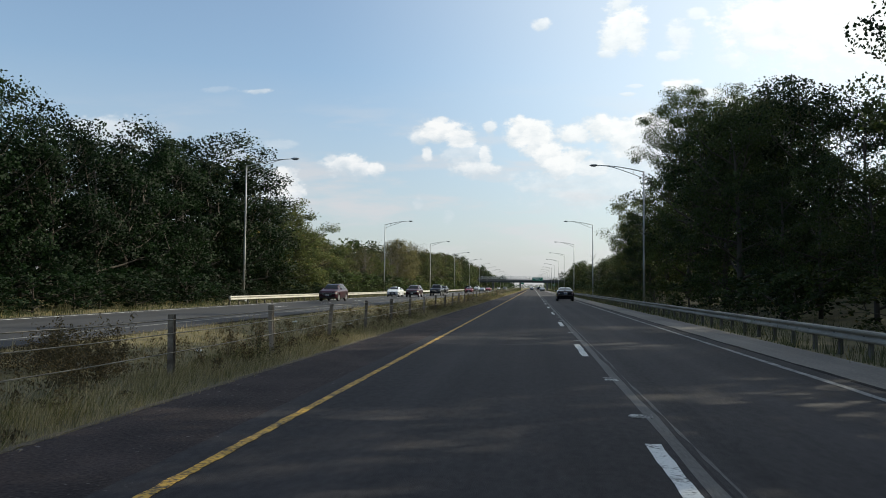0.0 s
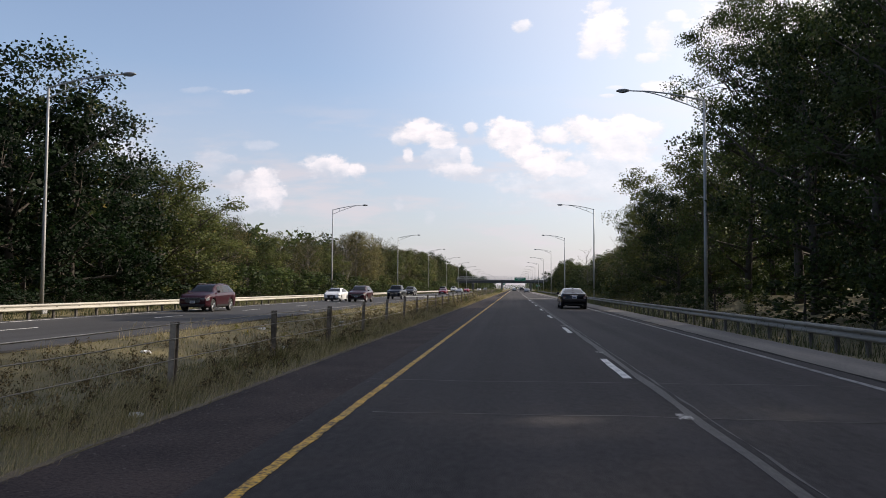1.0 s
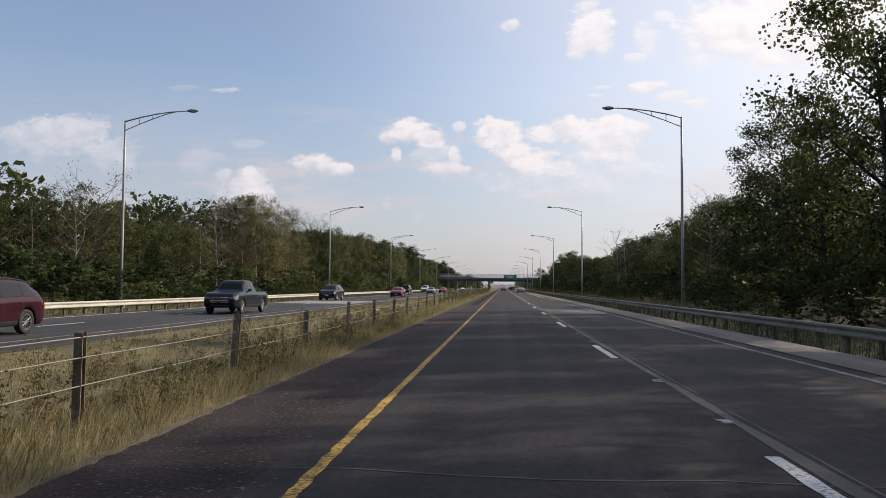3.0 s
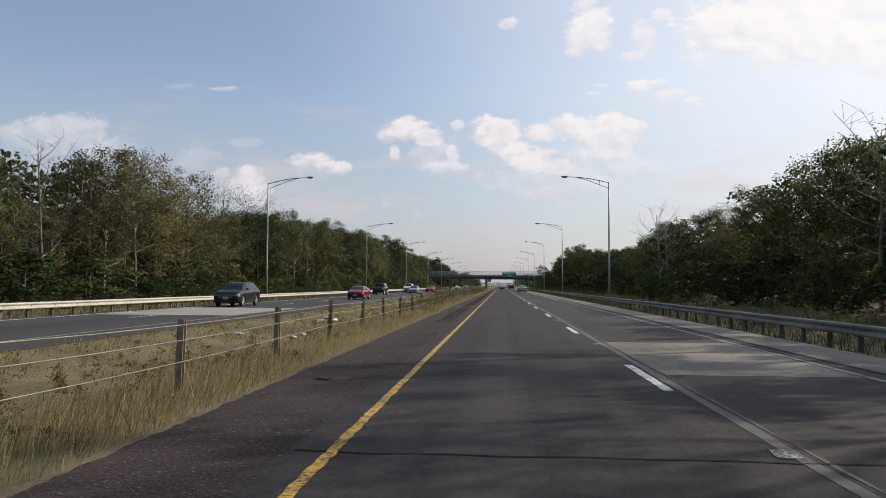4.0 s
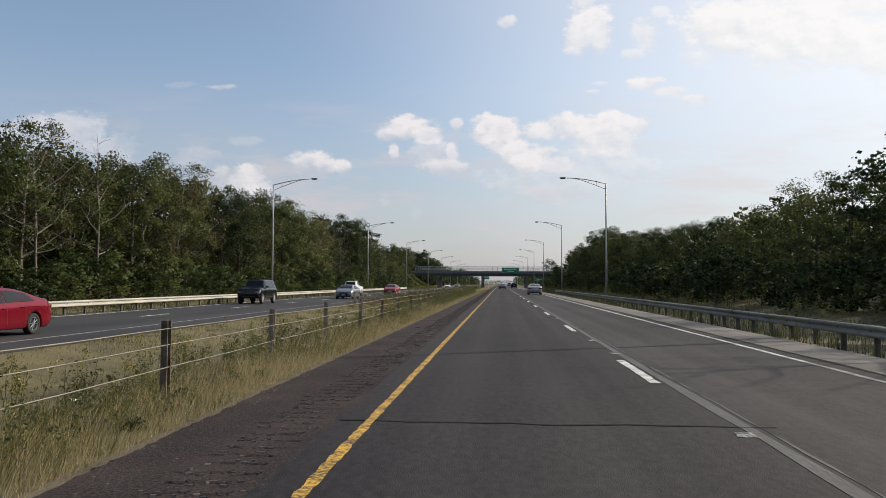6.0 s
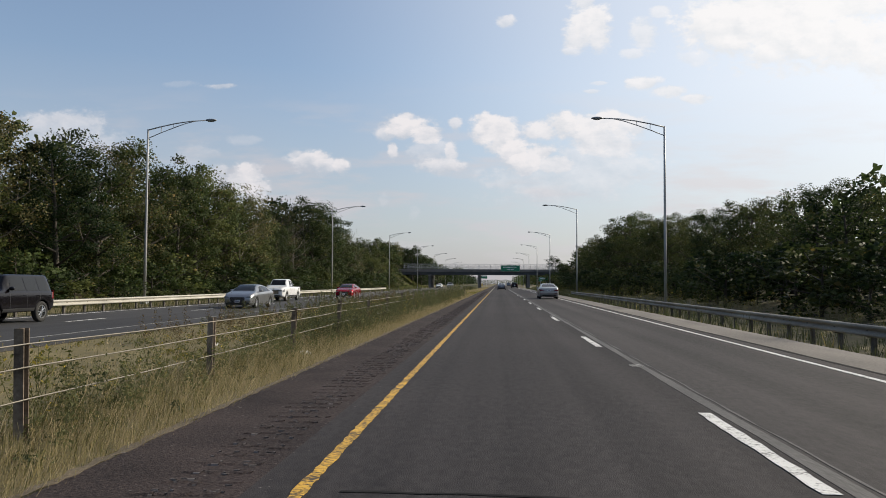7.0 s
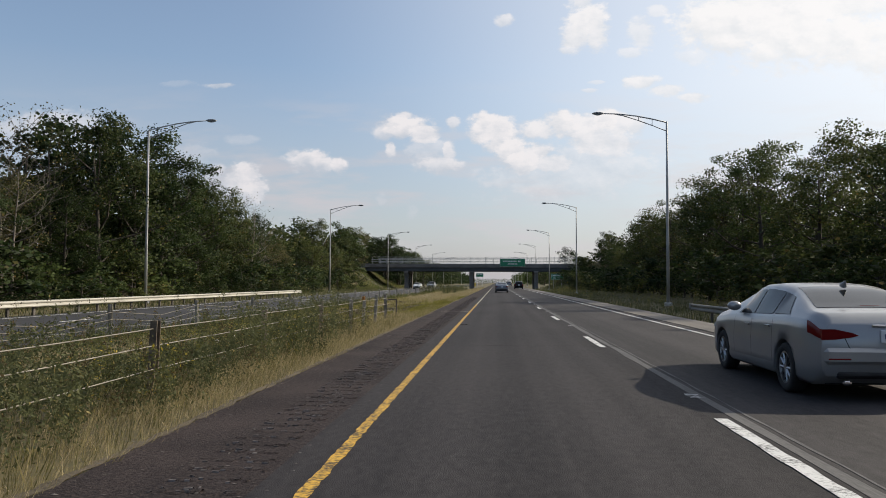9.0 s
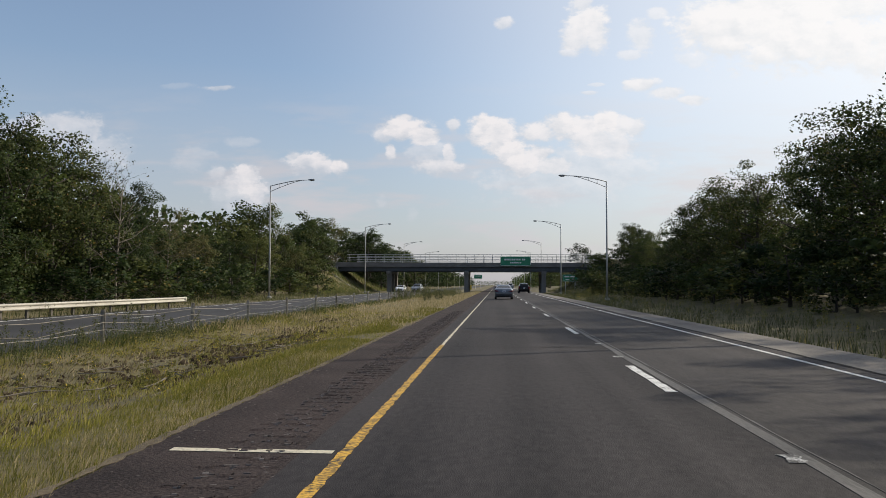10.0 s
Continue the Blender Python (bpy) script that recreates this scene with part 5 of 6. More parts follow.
OAK = [tree(11 + k, 14, 5.4, .10, 96, 165, .155, LEAF_DARK, "tall dense dark green oak at the woodland edge", tight=.86) for k in range(3)]
MAPLE = [tree(31 + k, 11, 4.4, .06, 96, 140, .145, LEAF_MID, "leafy green maple at the woodland edge") for k in range(4)]
LOCUST = [tree(51 + k, 12, 4.2, .14, 96, 78, .13, LEAF_OLIVE, "thin olive-yellow tree with bare twigs showing", PALE_BARK) for k in range(3)]
DEAD = [tree(71 + k, 10, 3.2, .30, 84, 0, 0, None, "bare dead tree with pale branches", PALE_BARK) for k in range(2)]
BUSH = [tree(91 + k, 3.0, 2.3, .03, 48, 22, .20, LEAF_DARK if k else LEAF_MID, "tangled green bush at the foot of the woods", None, "bush", "bush", "roadside bushes") for k in range(3)]
BIG = [tree(111, 24, 9.4, .46, 240, 260, .155, LEAF_DARK, "very tall open-crowned oak over the shoulder", tight=.58)]
BACK = [tree(131 + k, 13, 5.6, .02, 72, 42, .36, LEAF_DARK if k else LEAF_MID, "dark green tree standing back in the woods") for k in range(3)]
# the next two kinds have shade painted into their leaf colour
DENSE = [tree(151 + k, 14, 5.6, .02, 108, 120, .19, LEAF_SHADED, "dense green tree with leaf colour darkened for shade") for k in range(3)]
SHADED_BUSH = [tree(161 + k, 3.4, 2.5, .03, 48, 26, .20, LEAF_SHADED, "undergrowth at the foot of the woods, leaf colour darkened for shade", None, "bush", "bush", "roadside bushes") for k in range(2)]
SPARSE = [tree(171 + k, 14, 5.4, .30, 110, 7, .15, LEAF_OLIVE, "tall nearly bare tree with few remaining leaves", BARK) for k in range(3)]
used = set()


def plant(kind, x, y, height, rnd, squeeze=1.0):
    src = kind[rnd.randrange(len(kind))]
    k = height / src["base_height"]
    m = pose(x, y, ground_z(x, y) - .08, 0, 0, rnd.uniform(0, 360)) @ Matrix.Diagonal((k * squeeze, k * squeeze, k, 1))
    if src.name not in used:
        used.add(src.name)
        src.matrix_world = m
        return src
    made = copy_thing(src, m)
    made.matrix_basis = m
    return made


# crown heights along the left edge of the woods: y, height
LEFT_LINE = [(22.5, 13.4), (50, 13.2), (57, 14.4), (64, 12.5), (69, 14.0), (78, 16.9), (86, 16.5), (89, 13.0), (99, 11.2), (110.8, 9.5), (124.1, 9.3), (132.9, 8.6), (143.9, 8.4), (156, 8.2), (171, 7.6), (174, 11.4), (181, 12.0), (189, 11.8), (194, 9.0), (204.7, 9.2), (210, 9.7), (220.5, 11.3), (241, 12.2), (263, 12.6), (287, 12.8), (300, 12.4), (307, 9.4), (324, 8.6), (327, 14.4), (335, 15.4), (343, 14.0), (350, 13.0), (361, 11.2), (374, 10.0), (384, 7.8), (397, 7.2), (404, 10.5), (409, 13.6), (414, 13.0), (420, 9.2), (427, 9.3), (449.8, 12.0), (519.3, 12.0), (574.5, 10.9)]
ly, lh = [q[0] for q in LEFT_LINE], [q[1] for q in LEFT_LINE]
rnd = random.Random(21)
y = 22.0
while y < 455:
    x = -29.2 + rnd.uniform(-1.2, 1.0) - (2.5 if y > 366 else 0)
    h = float(np.interp(y, ly, lh)) * rnd.uniform(.93, 1.07) * (.93 if y > 338 else 1)
    # up to y 100 the trees with shade in their leaf colour
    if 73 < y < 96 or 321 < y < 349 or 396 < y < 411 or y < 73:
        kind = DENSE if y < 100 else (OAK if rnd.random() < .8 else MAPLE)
    elif 166 < y < 217 or 313 < y < 321:
        kind = LOCUST if rnd.random() < .6 else MAPLE
    elif 111 < y < 166:
        kind = LOCUST if rnd.random() < .35 else MAPLE
    else:
        kind = [MAPLE, MAPLE, OAK, LOCUST][rnd.randrange(4)]
    plant(kind, x, y, h, rnd, rnd.uniform(.9, 1.15))
    y += rnd.uniform(4.3, 6.2) * (1.5 if y > 366 else 1)
y = 18.0
while y < 452:
    h = float(np.interp(y, ly, lh)) * rnd.uniform(.9, 1.05)
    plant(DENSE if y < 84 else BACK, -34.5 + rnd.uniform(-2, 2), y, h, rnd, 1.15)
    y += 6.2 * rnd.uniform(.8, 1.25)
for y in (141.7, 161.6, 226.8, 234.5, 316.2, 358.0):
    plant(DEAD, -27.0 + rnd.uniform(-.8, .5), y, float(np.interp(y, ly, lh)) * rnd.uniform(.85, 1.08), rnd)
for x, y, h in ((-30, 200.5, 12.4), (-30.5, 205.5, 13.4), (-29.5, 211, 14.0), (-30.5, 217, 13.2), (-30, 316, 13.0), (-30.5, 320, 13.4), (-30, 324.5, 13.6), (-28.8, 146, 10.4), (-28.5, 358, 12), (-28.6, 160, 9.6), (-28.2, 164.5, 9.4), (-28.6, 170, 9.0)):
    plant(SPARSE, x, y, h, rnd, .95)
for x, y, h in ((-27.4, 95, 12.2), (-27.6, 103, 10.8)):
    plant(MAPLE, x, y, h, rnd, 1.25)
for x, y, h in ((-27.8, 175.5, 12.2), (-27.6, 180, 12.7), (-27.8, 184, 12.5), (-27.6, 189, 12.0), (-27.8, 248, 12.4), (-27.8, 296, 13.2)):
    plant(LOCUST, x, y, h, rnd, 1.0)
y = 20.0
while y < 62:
    plant(SHADED_BUSH, -23.4 + rnd.uniform(-.9, .9), y, rnd.uniform(1.4, 2.8), rnd, rnd.uniform(1.1, 1.5))
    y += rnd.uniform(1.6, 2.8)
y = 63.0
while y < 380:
    plant(SHADED_BUSH if y < 110 else BUSH, -24.6 + rnd.uniform(-.7, .5), y, rnd.uniform(1.0, 2.2), rnd, rnd.uniform(1.2, 1.7))
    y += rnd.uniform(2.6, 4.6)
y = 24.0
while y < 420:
    plant(SHADED_BUSH if y < 96 else BUSH, -26.3 + rnd.uniform(-.7, .5), y, rnd.uniform(1.8, 4.2), rnd, rnd.uniform(1.0, 1.4))
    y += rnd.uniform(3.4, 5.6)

# the right side: tall crowns over the start, lower woods farther on
# the first four stand out of view and are kept tall for their shade
FRONT_RIGHT = [(17, 8, 17), (16.5, 15, 17), (17.5, 22, 16), (17.2, 28, 14), (17.0, 34, 8.0), (17.4, 41, 7.6), (17.2, 47, 8.6), (17.5, 54, 10), (17.2, 62, 15.5), (18, 70, 17),
               (18.5, 78, 17.5), (20.5, 97, 17.5), (19.5, 105, 14), (18.5, 113, 12), (19.0, 121, 13), (19.2, 128, 16), (19.5, 136, 13), (20, 143, 12.5)]
for x, y, h in FRONT_RIGHT:
    plant(OAK if y < 100 or rnd.random() < .5 else MAPLE, x, y, h, rnd, rnd.uniform(.85, 1.0))
plant(BIG, 21.2, 88, 23.5, rnd, .86)
for x, y, h in ((24, 58, 13.5), (23.2, 64.5, 17), (23.5, 72, 18.5), (24.5, 80, 20), (28, 90, 20.5), (27, 99, 19), (26, 108, 16), (26, 116, 17), (25, 122.5, 18.5), (26, 129, 16.5), (27, 140, 13)):
    plant(OAK, x, y, h, rnd, rnd.uniform(.9, 1.05))
# unseen trees beside the start, added extra tall to shade road and median
for x, y, h in ((28, 0, 31), (29, 9, 32), (28, 18, 32), (30, 27, 32), (30, 35, 31), (33, 43, 30)):
    plant(BACK, x, y, h, rnd, .8)
# added past the edge of view, heights raised until their shade covers the median
for x, y, h in ((31, 50, 23), (33.5, 55, 27), (37, 62, 29.5), (38.5, 66, 31), (41, 70, 33), (45, 78, 34)):
    plant(OAK, x, y, h, rnd, .85)
RIGHT_LINE_H = [(143.9, 12.0), (166.0, 10.9), (193.6, 9.8), (254.3, 9.2), (289.7, 8.9), (315.1, 9.8), (337.1, 13.1), (364.7, 11.4), (397.9, 9.2), (453.1, 8.7)]
ry, rh = [q[0] for q in RIGHT_LINE_H], [q[1] for q in RIGHT_LINE_H]
y = 146.0
while y < 456:
    kind = BACK if y < 280 and rnd.random() < .5 else (LOCUST if 188 < y < 221 and rnd.random() < .5 else (OAK if rnd.random() < .4 else MAPLE))
    plant(kind, 23.5 + rnd.uniform(-1.2, 1.5) + (3 if y > 398 else 0), y, float(np.interp(y, ry, rh)) * rnd.uniform(.82, 1.02), rnd, 1.1)
    y += 5.0 * rnd.uniform(.8, 1.3)
y = 20.0
while y < 455:
    plant(BUSH, rnd.uniform(14.6, 16.2) + (3.2 if y > 144 else 0), y, rnd.uniform(1.3, 3.2), rnd, rnd.uniform(1.0, 1.5))
    y += rnd.uniform(4.0, 7.0)
plant(DEAD, -27.6, 167.5, 11.2, rnd)
y = 146.0
while y < 440:
    plant(BUSH, rnd.uniform(16.6, 20.5), y, rnd.uniform(2.2, 4.2), rnd, rnd.uniform(1.1, 1.5))
    y += rnd.uniform(3.2, 5.0)
for x, y, h in ((17.7, 201, 10.3), (19.6, 206, 8.8), (19, 158, 9.8)):
    plant(DEAD, x, y, h, rnd)
for _ in range(26):
    plant(BUSH, rnd.uniform(17, 36), rnd.uniform(425, 460), rnd.uniform(1.5, 3.4), rnd, 1.4)
for _ in range(10):
    plant(BUSH, rnd.uniform(-40, -33), rnd.uniform(425, 462), rnd.uniform(1.5, 3.2), rnd, 1.4)
# woods beyond the overpass
for side, x0 in ((-1, -27), (1, 19)):
    y = 490.0
    while y < 820:
        plant(BACK, x0 + side * rnd.uniform(0, 10), y, rnd.uniform(9, 13) if side < 0 else rnd.uniform(6.5, 8.5), rnd, 1.3)
        y += rnd.uniform(16, 26)
y = 488.0
while y < 610:
    plant(OAK if rnd.random() < .5 else MAPLE, -33 + rnd.uniform(-3, 3), y, rnd.uniform(11.5, 14), rnd, 1.15)
    plant(BACK, -41 + rnd.uniform(-3, 3), y + 3, rnd.uniform(12, 14), rnd, 1.2)
    y += rnd.uniform(6.5, 9.5)
for src in OAK + MAPLE + LOCUST + DEAD + BUSH + BIG + BACK + DENSE + SHADED_BUSH + SPARSE:
    if src.name not in used:
        for ob in (*src.children_recursive, src):
            bpy.data.objects.remove(ob)


# the deep woods behind the first rows, too many leaves to count
def deep_woods(name, x0, x1, y0, y1, height, count, seed, label):
    r = np.random.RandomState(seed)
    c = np.stack([r.uniform(x0, x1, count), r.uniform(y0, y1, count), r.uniform(0, 1, count) ** .9], 1)
    tops = np.array([height * (.80 + .35 * noise.noise((a * .11, b * .11, 5))) for a, b in c[:, :2]])
    c[:, 2] *= tops
    d = r.normal(0, 1, (count, 3))
    d /= np.linalg.norm(d, axis=1)[:, None]
    s = np.cross(d, r.normal(0, 1, (count, 3)))
    s /= np.linalg.norm(s, axis=1)[:, None]
    ln = r.uniform(.5, 1.1, count)[:, None]
    v = np.stack([c - d * ln * .5, c + s * ln * .35, c + d * ln * .5, c - s * ln * .35], 1).reshape(-1, 3)
    ob = new(name, fast_mesh(name, v, np.arange(count * 4).reshape(-1, 4), LEAF_DARK))
    return tagged(ob, label, "woods", kind="stuff")


deep_woods("deep_woods", -58, -37, 0, 460, 12.0, 75000, 3, "dark green depth of the woods beyond the first trees")
deep_woods("deep_woods", 27, 44, 0, 460, 10.5, 60000, 4, "dark green depth of the woods on the other side")
deep_woods("distant_woods", -66, -25, 650, 1200, 11.0, 26000, 5, "distant green woods along the highway")
deep_woods("distant_woods", 18, 66, 650, 1200, 11.0, 26000, 6, "distant green woods along the highway")
deep_woods("distant_woods", -300, -55, 490, 580, 10.0, 14000, 7, "distant green woods behind the overpass")
deep_woods("distant_woods", 45, 300, 490, 580, 10.0, 14000, 8, "distant green woods behind the overpass")


# ---- grass, weeds and litter ----
BANK_GREEN = leaf_material("bank_green_grass", (.050, .070, .020), (.170, .190, .062), (.26, .22, .09), .12)
MOWN = leaf_material("mown_yellow_green_grass", (.115, .122, .022), (.34, .315, .065), (.36, .30, .09), .15)
THATCH = leaf_material("dead_thatch", (.075, .060, .034), (.20, .16, .092), (.26, .20, .12), .2)


def blades(name, spots, mat, label, width=.012, curl=.35, seed=1, category="grass"):
    """Many bent blades, each of two tapering pieces. spots: x, y, z, height rows."""
    r = np.random.RandomState(seed)
    s = np.asarray(spots, float)
    n = len(s)
    a = r.uniform(0, 2 * math.pi, n)
    side = np.stack([np.cos(a), np.sin(a), np.zeros(n)], 1) * (width * r.uniform(.7, 1.5, n))[:, None]
    b = r.normal(1.2, 1.0, n)
    lean = np.stack([np.cos(b), np.sin(b), np.zeros(n)], 1) * (s[:, 3] * r.uniform(.05, curl, n))[:, None]
    up = np.zeros((n, 3))
    up[:, 2] = s[:, 3]
    base = s[:, :3]
    v = np.stack([base - side, base + side, base + up + lean + side * .2, base + up * .97 + lean - side * .2], 1).reshape(-1, 3)
    f = np.arange(n * 4).reshape(-1, 4)
    ob = new(name, fast_mesh(name, v, f, mat))
    return tagged(ob, label, category, kind="stuff")


def scatter(count, x0, x1, y0, y1, lo, hi, seed, tuft=6, spread=.10, patchy=.0):
    """Places of grass blades in tufts."""
    r = np.random.RandomState(seed)
    cx, cy = r.uniform(x0, x1, count), r.uniform(y0, y1, count)
    ch = r.uniform(lo, hi, count)
    rows = []
    for a, b, h in zip(cx, cy, ch):
        g = noise.noise((a * .35, b * .22, seed))
        if g < -.25 + patchy:
            if r.uniform() < .75:
                continue
        h *= .75 + .6 * max(0, g + .3)
        for _ in range(tuft):
            x, y = a + r.normal(0, spread), b + r.normal(0, spread)
            if x > GRASS_EDGE + .06 and x < 0 or GRASS_EDGE - .10 < x < 0 and r.uniform() < .45:
                continue
            rows.append((x, y, ground_z(x, y) - .02, h * r.uniform(.5, 1.1)))
    return rows


blades("verge_grass", scatter(28500, -3.6, GRASS_EDGE - .03, 4, 308, .10, .27, 1, 8, .08), GRASS, "dry tan grass along the left shoulder", .0026, .75, 1)
blades("verge_grass", scatter(16000, -2.7, GRASS_EDGE - .02, 60, 320, .06, .17, 13, 7, .06), GRASS, "short dry grass at the pavement edge", .0024, .8, 13)
blades("verge_grass", scatter(7000, -3.7, -2.2, 60, 304, .26, .46, 2, 7, .07), GRASS, "taller dry grass under the cable barrier", .0026, .55, 2)
blades("verge_grass", scatter(15000, -3.7, -1.95, 4, 304, .12, .32, 7, 7, .08), GREEN_GRASS, "green grass under the cable barrier", .003, .6, 7)
blades("median_grass", scatter(24000, FAR_NEAR, -3.3, 4, 345, .05, .15, 3, 5, .16), GREEN_GRASS, "short mown green grass in the median", .007, .7, 3)
blades("median_grass", scatter(13000, FAR_NEAR, -3.0, 4, 345, .06, .20, 8, 5, .16, .15), GRASS, "short dry grass in the median", .007, .7, 8)
blades("median_grass", scatter(1500, FAR_NEAR + .3, -3.2, 4, 122, .25, .5, 12, 7, .10, .2), GRASS, "taller dry tufts in the median", .005, .5, 12)
blades("median_grass", scatter(6000, FAR_NEAR, -1.9, 330, 470, .10, .30, 4, 5, .25), GRASS, "grass in the median before the overpass", .02, .5, 4)
blades("roadside_grass", scatter(7400, -28, FAR_OUT - .1, 90, 440, .25, .60, 5, 4, .2), WEED, "rough dark grass under the opposite guardrail", .015, .5, 5)
blades("roadside_grass", scatter(2400, -28, FAR_OUT - .1, 10, 92, .2, .5, 15, 5, .2), WEED, "rough green grass at the shaded woodland edge", .012, .5, 15)
blades("bank_grass", scatter(7000, -48, -25, 420, 500, .3, .7, 9, 7, .3), BANK_GREEN, "green grass on the bank by the overpass", .03, .5, 9)
blades("bank_grass", scatter(5000, 14, 45, 420, 500, .3, .8, 10, 4, .3), WEED, "rough green growth on the bank by the overpass", .03, .5, 10)
blades("roadside_grass", scatter(9000, RIGHT_EDGE + .15, 16, 4, 440, .20, .55, 6, 5, .16), WEED, "rough green grass behind the shoulder guardrail", .010, .5, 6)


blades("verge_grass", scatter(13000, -3.3, GRASS_EDGE - .03, 304, 350, .05, .13, 18, 8, .07), MOWN, "short yellow-green mown strip beside the shoulder", .0032, .7, 18)
blades("thatch", scatter(21000, FAR_NEAR, -3.2, 4, 345, .02, .06, 19, 6, .12, .2), THATCH, "flattened brown thatch in the median grass", .009, 3.0, 19)


def clods(count, x0, x1, y0, y1, lo, hi, seed, mat, label):
    """Lumps of dug earth, six-sided and uneven."""
    r = np.random.RandomState(seed)
    verts, faces = [], []
    for _ in range(count):
        x, y, k = r.uniform(x0, x1), r.uniform(y0, y1), r.uniform(lo, hi)
        if noise.noise((x * .45, y * .25, seed)) < -.05:
            continue
        z, i = ground_z(x, y), len(verts)
        for q in range(6):
            a = q * 1.047 + r.uniform(-.3, .3)
            verts.append((x + math.cos(a) * k * r.uniform(.8, 1.4), y + math.sin(a) * k * r.uniform(.8, 1.4), z - .02))
        for q in range(3):
            a = q * 2.09 + r.uniform(-.5, .5)
            verts.append((x + math.cos(a) * k * .5, y + math.sin(a) * k * .5, z + k * r.uniform(.35, .8)))
        for q in range(3):
            b0, b1, b2, t0, t1 = i + 2 * q, i + 2 * q + 1, i + (2 * q + 2) % 6, i + 6 + q, i + 6 + (q + 1) % 3
            faces += [(b0, b1, t0), (b1, t1, t0), (b1, b2, t1)]
        faces.append((i + 6, i + 7, i + 8))
    tagged(mesh_ob("dug_soil", verts, faces, mat), label, "soil", kind="stuff")


clods(2600, -8.6, -3.7, 306, 352, .02, .08, 41, DIRT, "dug-up brown soil in the median")
clods(2600, -7.6, -3.9, 303, 350, .02, .10, 46, DARK_SOIL, "dark fresh-turned soil clods in the median")
clods(260, -6.2, -4.2, 318, 336, .07, .17, 47, DARK_SOIL, "large dark lumps of turned earth")
blades("median_grass", scatter(17000, FAR_NEAR + .3, -3.0, 294, 356, .05, .15, 48, 6, .11, .06), MOWN, "short golden-green grass over the dug median", .006, .95, 48)
blades("median_grass", scatter(7000, FAR_NEAR + .3, -3.2, 294, 356, .04, .12, 49, 6, .12, .15), THATCH, "brown thatch over the dug median", .007, 1.6, 49)
blades("median_grass", scatter(4200, FAR_NEAR + .02, -8.7, 255, 445, .18, .48, 50, 6, .10), BANK_GREEN, "long green grass under the slack cables", .006, .55, 50)
clods(700, -8.8, -3.6, 60, 300, .02, .06, 42, DIRT, "scattered earth clods in the median")


def sticks(count, x0, x1, y0, y1, seed, label):
    """Broken branches lying on the ground."""
    r = np.random.RandomState(seed)
    pieces = []
    for _ in range(count):
        x, y, a, ln = r.uniform(x0, x1), r.uniform(y0, y1), r.uniform(0, 6.3), r.uniform(.25, .9)
        p = [(x + math.cos(a) * ln * k, y + math.sin(a) * ln * k, ground_z(x + math.cos(a) * ln * k, y + math.sin(a) * ln * k) + .03 + r.uniform(0, .07)) for k in (-.5, 0, .5)]
        pieces.append(tube(p, [.013, .011, .006], 4))
    vs, fs = joined(pieces)
    tagged(mesh_ob("broken_branches", vs, fs, PALE_BARK), label, "branches", kind="stuff")


sticks(120, -8.2, -3.8, 308, 350, 43, "broken branches lying on the dug soil")


def weed_mesh(seed, h, n, leaf, wide):
    """A leafy stalk clump: several stalks with small leaves up them."""
    r = np.random.RandomState(seed)
    stalks, cs = [], []
    for _ in range(n):
        a = r.uniform(0, 6.3)
        foot = np.array([math.cos(a), math.sin(a), 0]) * r.uniform(0, wide)
        tip = foot * 1.7 + np.array([r.normal(0, .08), r.normal(0, .08), h * r.uniform(.65, 1.05)])
        stalks.append(tube([foot, (foot + tip) / 2 + r.normal(0, .02, 3), tip], [.004, .0035, .002], 3, False))
        m = 44
        k = r.uniform(.12, 1, m) ** .8
        cs.append(foot + (tip - foot) * k[:, None] + r.normal(0, .045, (m, 3)))
    c = np.concatenate(cs)
    m = len(c)
    d = r.normal(0, 1, (m, 3))
    d /= np.linalg.norm(d, axis=1)[:, None]
    s = np.cross(d, r.normal(0, 1, (m, 3)))
    s /= np.linalg.norm(s, axis=1)[:, None]
    ln = (leaf * r.uniform(.5, 1.3, m))[:, None]
    v = np.stack([c - d * ln * .5, c + s * ln * .24, c + d * ln * .5, c - s * ln * .24], 1).reshape(-1, 3)
    return joined(stalks), (v, np.arange(m * 4).reshape(-1, 4))


def weed(seed, h, n, leaf, wide, mat, label, category="weed"):
    w = empty("tall_weed")
    wood, leaves = weed_mesh(seed, h, n, leaf, wide)
    tagged(mesh_ob("stem", wood[0], wood[1], WEED, w), kind="stuff")
    ob = new("foliage", fast_mesh("foliage", leaves[0], leaves[1], mat))
    ob.parent = w
    tagged(ob, kind="stuff")
    return tagged(w, label, category, "tall weeds in the median")


BROWN_WEED = leaf_material("brown_weed", (.062, .050, .026), (.175, .136, .070), (.24, .17, .08), .2)
YELLOW_WEED = leaf_material("goldenrod", (.075, .090, .026), (.21, .195, .06), (.50, .38, .07), .11)
GREEN_WEEDS = [weed(301 + k, .95, 11, .052, .22, WEED, "leafy green weeds round the cable barrier") for k in range(3)]
GOLD_WEEDS = [weed(311 + k, 1.05, 9, .048, .18, YELLOW_WEED, "yellow-topped goldenrod in the median") for k in range(2)]
BROWN_WEEDS = [weed(321 + k, 1.0, 9, .042, .20, BROWN_WEED, "dry brown seed stalks in the median") for k in range(2)]
placed = set()


def put_weed(kinds, x, y, k, rnd):
    src = kinds[rnd.randrange(len(kinds))]
    m = pose(x, y, ground_z(x, y) - .03, 0, 0, rnd.uniform(0, 360)) @ Matrix.Diagonal((k * 1.15, k * 1.15, k, 1))
    if src.name in placed:
        copy_thing(src, m).matrix_basis = m
    else:
        placed.add(src.name)
        src.matrix_world = m


